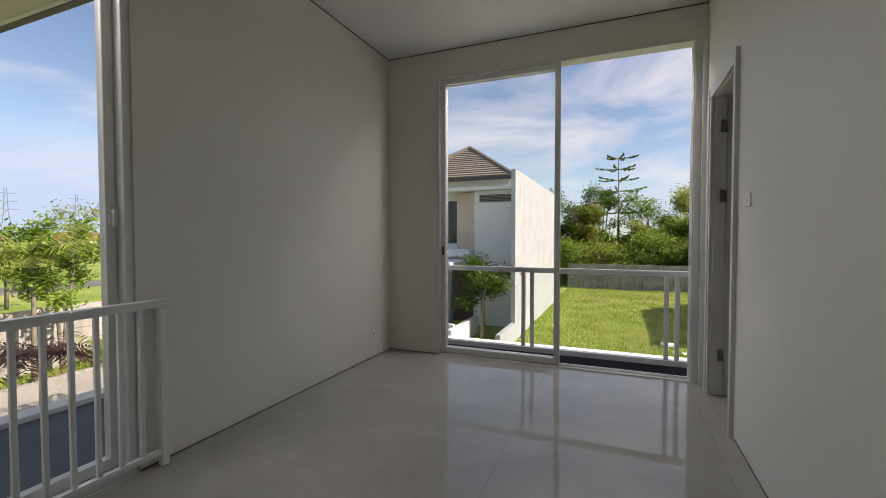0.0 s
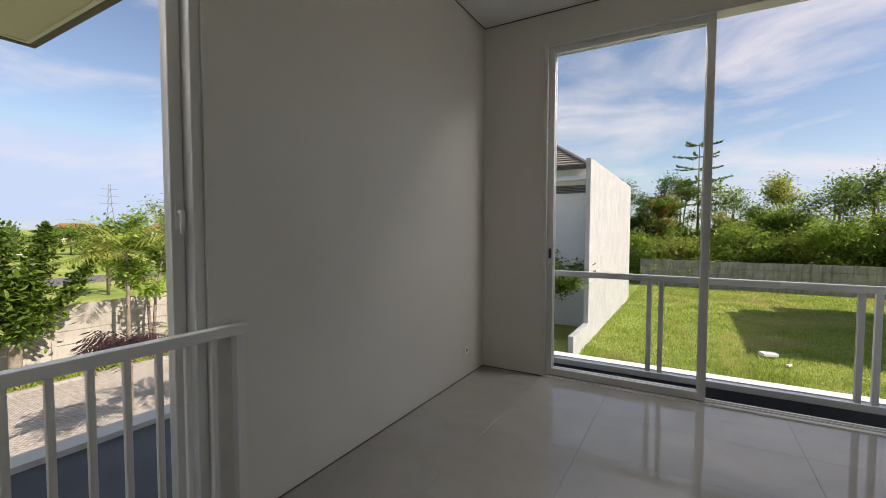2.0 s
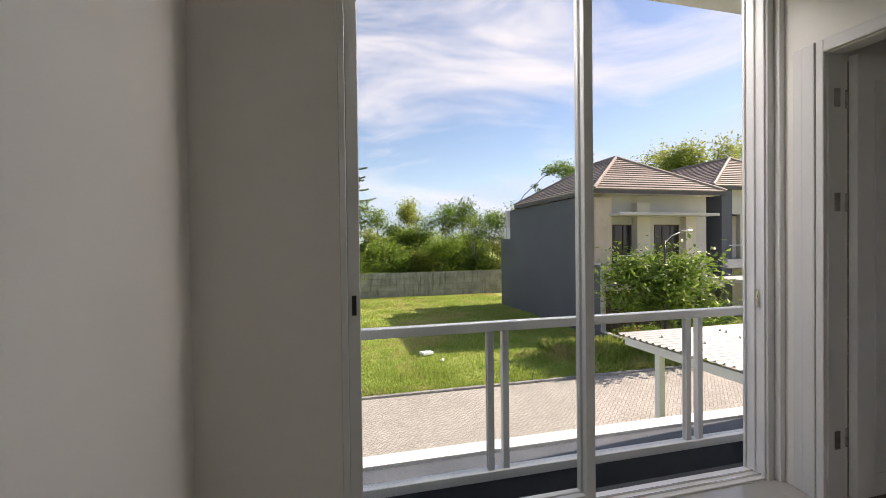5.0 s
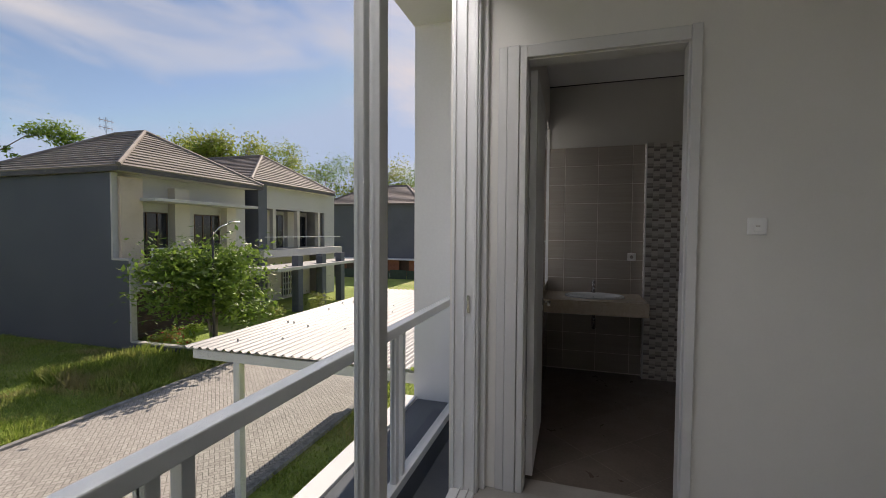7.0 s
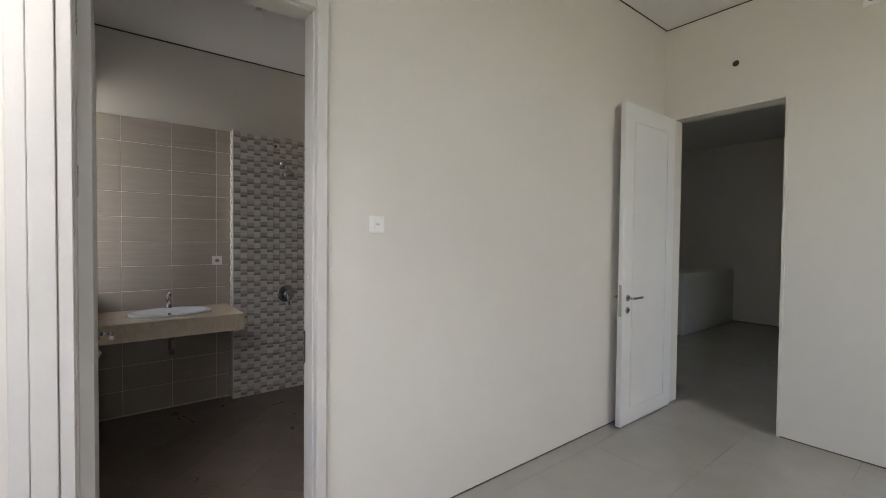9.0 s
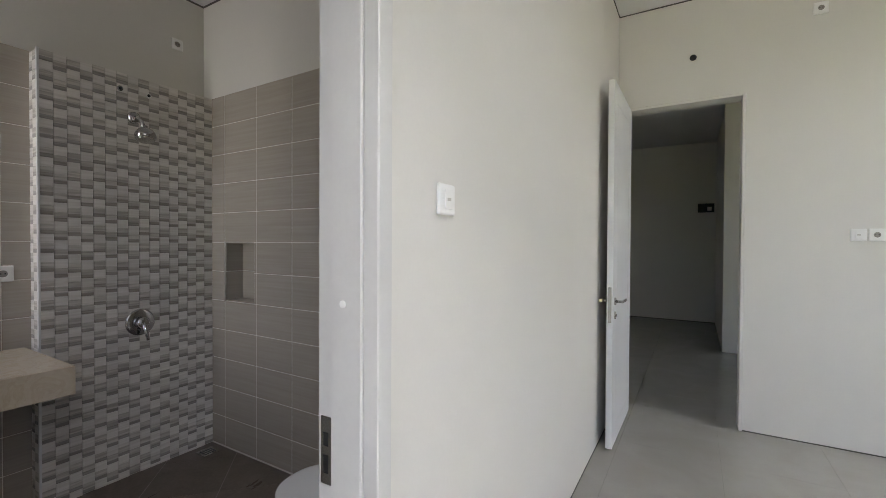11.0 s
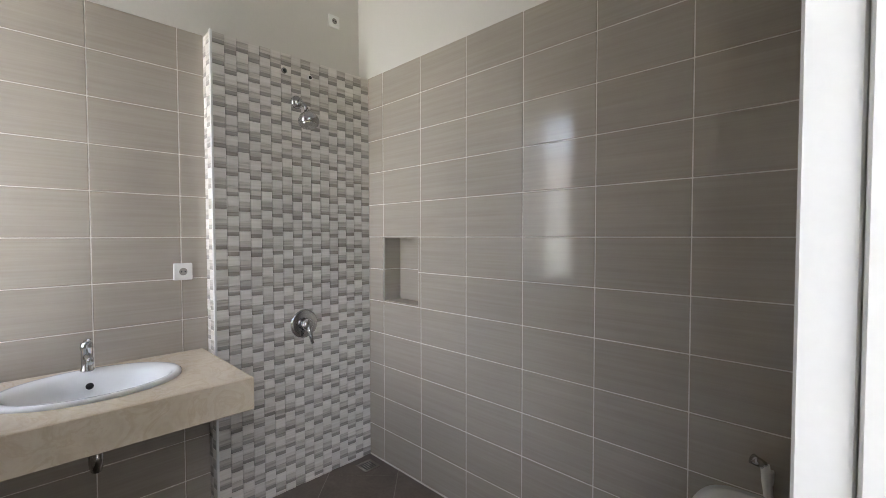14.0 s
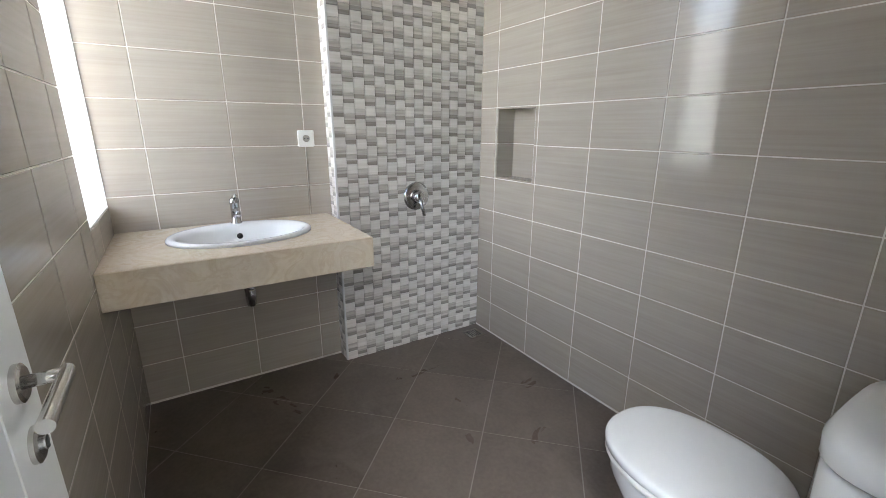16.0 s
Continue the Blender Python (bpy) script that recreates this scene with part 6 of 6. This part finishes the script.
for i, (x, y, h, r, mat, low) in enumerate(tall):
    tree((x, y, GZ), h + 1.3, r * 1.25, mat, "tall open-crowned tree behind the houses", 90 + i, 4600, 0.45, 3 + i % 2, 0.2, low, group="tall trees behind the houses", extra=(L_BRI, None, L_YEL)[i % 3])
bamboo = thing("bamboo", "single arching bamboo stem with a leafy tip", "bamboo", (17.4, 41, GZ))
stem = [(0, 0, 0), (0.2, 0, 4.5), (1.4, 0, 7.6), (3.4, 0, 10.3), (5.9, 0, 12.5), (8.0, 0, 13.2)]
part("stem", tube(stem, [0.06, 0.06, 0.05, 0.045, 0.035, 0.02], 8), BARK, bamboo, "", True)
rng = np.random.default_rng(33)
tuft = np.concatenate([np.array(c) + rng.normal(size=(k, 3)) * np.array([r, r, r * 0.55]) for c, r, k in (((6.6, 0, 13.1), 0.55, 420), ((7.9, 0, 13.5), 0.7, 620), ((9.2, 0, 13.1), 0.55, 380), ((4.7, 0, 11.3), 0.22, 60), ((5.2, 0, 10.9), 0.2, 50), ((8.4, 0, 12.6), 0.5, 260))])
ob = new("crown", leaves_mesh("crown", tuft, 0.3, L_MID, rng))
ob.parent = bamboo
tree((15.4, 41.5, GZ), 8.9, 1.5, L_MID, "small open tree at the lot corner", 58, 1300, 0.28, 3, 0.1, 0.3)
ar = thing("monkey_puzzle_tree", "tall dark conifer with level whorled branches", "tree", (2.4, 49, GZ))
part("trunk", tube([(0, 0, 0), (0.05, 0, 7), (0, 0, 14.2)], [0.2, 0.12, 0.03], 8), BARK, ar, "", True)
rng = np.random.default_rng(31)
cen = []
for k in range(6):
    z = 14.0 - k * 1.25
    for b in range(5):
        a = b * math.tau / 5 + k * 0.7
        ln = (1.9 + 0.5 * k) * rng.uniform(0.75, 1.1)
        s = rng.uniform(0.15, 1, size=70) ** 0.7
        cen.append(np.stack([math.cos(a) * ln * s, math.sin(a) * ln * s, z - 0.10 * s + 0.30 * s ** 3 + rng.normal(size=70) * 0.05], 1))
        part("branch", tube([(0, 0, z - 0.05), (math.cos(a) * ln * 0.6, math.sin(a) * ln * 0.6, z - 0.05), (math.cos(a) * ln, math.sin(a) * ln, z + 0.18)], [0.05, 0.035, 0.015], 5), BARK, ar)
o = new("branches", leaves_mesh("branches", np.concatenate(cen), 0.3, L_DRK, rng))
o.parent = ar

# ---- far field to the side ----
for i in range(34):
    rng = random.Random(200 + i)
    y = -60 + i * 7.5 + rng.uniform(-2, 2)
    x = -rng.uniform(118, 165)
    tree((x, y, GZ), rng.uniform(5, 8.5), rng.uniform(3.0, 4.5), (L_MID, L_DRK, L_MID)[i % 3], "distant roadside tree across the field", 300 + i, 900, 0.9, 2, 0.2, 0.2, group="trees along the far road")
for i in range(36):
    rng = random.Random(700 + i)
    tree((-rng.uniform(92, 112), -30 + i * 6.0 + rng.uniform(-2, 2), GZ), rng.uniform(3.4, 5.6), rng.uniform(3.0, 4.4), (L_DRK, L_MID, L_DRK)[i % 3], "low dark tree along the field's edge", 720 + i, 800, 0.7, 3, 0.15, 0.08, group="trees along the field's edge")
for i, (x, y, h) in enumerate(((-38, 3.5, 5.0), (-36, 11, 4.6), (-62, 10, 5.5), (-70, -4, 6.0), (-58, 26, 9.5), (-52, 33, 10))):
    tree((x, y, GZ), h, h * 0.36, (L_MID, L_YEL, L_MID, L_DRK, L_YEL, L_MID)[i], "scattered tree on the open field", 400 + i, 1200, 0.4, 2, 0.12, 0.35, group="trees on the field")
for x, y in ((-430, 215), (-420, 165), (-470, 75)):
    py = thing("power_pylon", "distant steel lattice power pylon", "pylon", (x, y, GZ), "power line pylons")
    for sx in (-1, 1):
        part("leg", tube([(0, sx * 4.5, 0), (0, sx * 1.3, 24), (0, sx * 0.7, 42)], 0.28, 4), STEEL, py)
    for z, l in ((26, 7.5), (32, 7.0), (38, 6.0)):
        part("arm", tube([(0, -l, z), (0, l, z)], 0.28, 4), STEEL, py)
    for k in range(6):
        part("brace", tube([(0, -4.2 + k * 0.55, 3 + k * 6), (0, 3.6 - k * 0.52, 9 + k * 6)], 0.2, 4), STEEL, py)
hall = thing("warehouse", "distant white hall beside red-roofed buildings", "building", (-190, 2, GZ))
part("wall", boxes((0, 20, -14, 8, 0, 7), (2, 18, 12, 26, 0, 5)), EXTW, hall)
part("roof", bevelled(boxes((-1, 21, -15, 9, 7, 8.4)), 0.5, 1), EXTW, hall)
red = thing("red_roof_house", "distant long building with a red roof", "building", (-150, -22, GZ))
part("wall", boxes((0, 12, -16, 14, 0, 5)), BEIGE, red)
part("roof", hip_roof(-1, 13, -17, 15, 5, (6, -10, 6, 8, 10)), REDROOF, red)
for i, (x, y, w) in enumerate(((-210, 60, 16), (-215, 95, 22), (-205, 130, 14))):
    b = thing("red_roof_house", "distant low house with an orange roof", "building", (x, y, GZ), "far houses with orange roofs")
    part("wall", boxes((0, 8, 0, w, 0, 4)), BEIGE, b)
    part("roof", hip_roof(-1, 9, -1, w + 1, 4, (4, 3, 4, w - 3, 7)), RUST, b)
goal = thing("goal_frame", "white football goal frame on the field", "goal", (-58, 10.5, GZ))
part("frame", tube([(0, 0, 0), (0, 0, 2.3), (0, 3.2, 2.3), (0, 3.2, 0)], 0.06, 6), RAILW, goal)
junk = thing("styrofoam_slab", "broken white foam board lying in the grass", "debris", (4.55, 16.9, GZ + 0.12), "", 20)
part("board", bevelled(boxes((-0.27, 0.27, -0.2, 0.2, -0.07, 0.07)), 0.03, 2), EXTW, junk)
junk2 = thing("foam_scrap", "small white scrap lying in the grass", "debris", (5.0, 15.7, GZ + 0.08), "", 50)
part("board", bevelled(boxes((-0.10, 0.10, -0.06, 0.06, -0.04, 0.04)), 0.02, 2), EXTW, junk2)
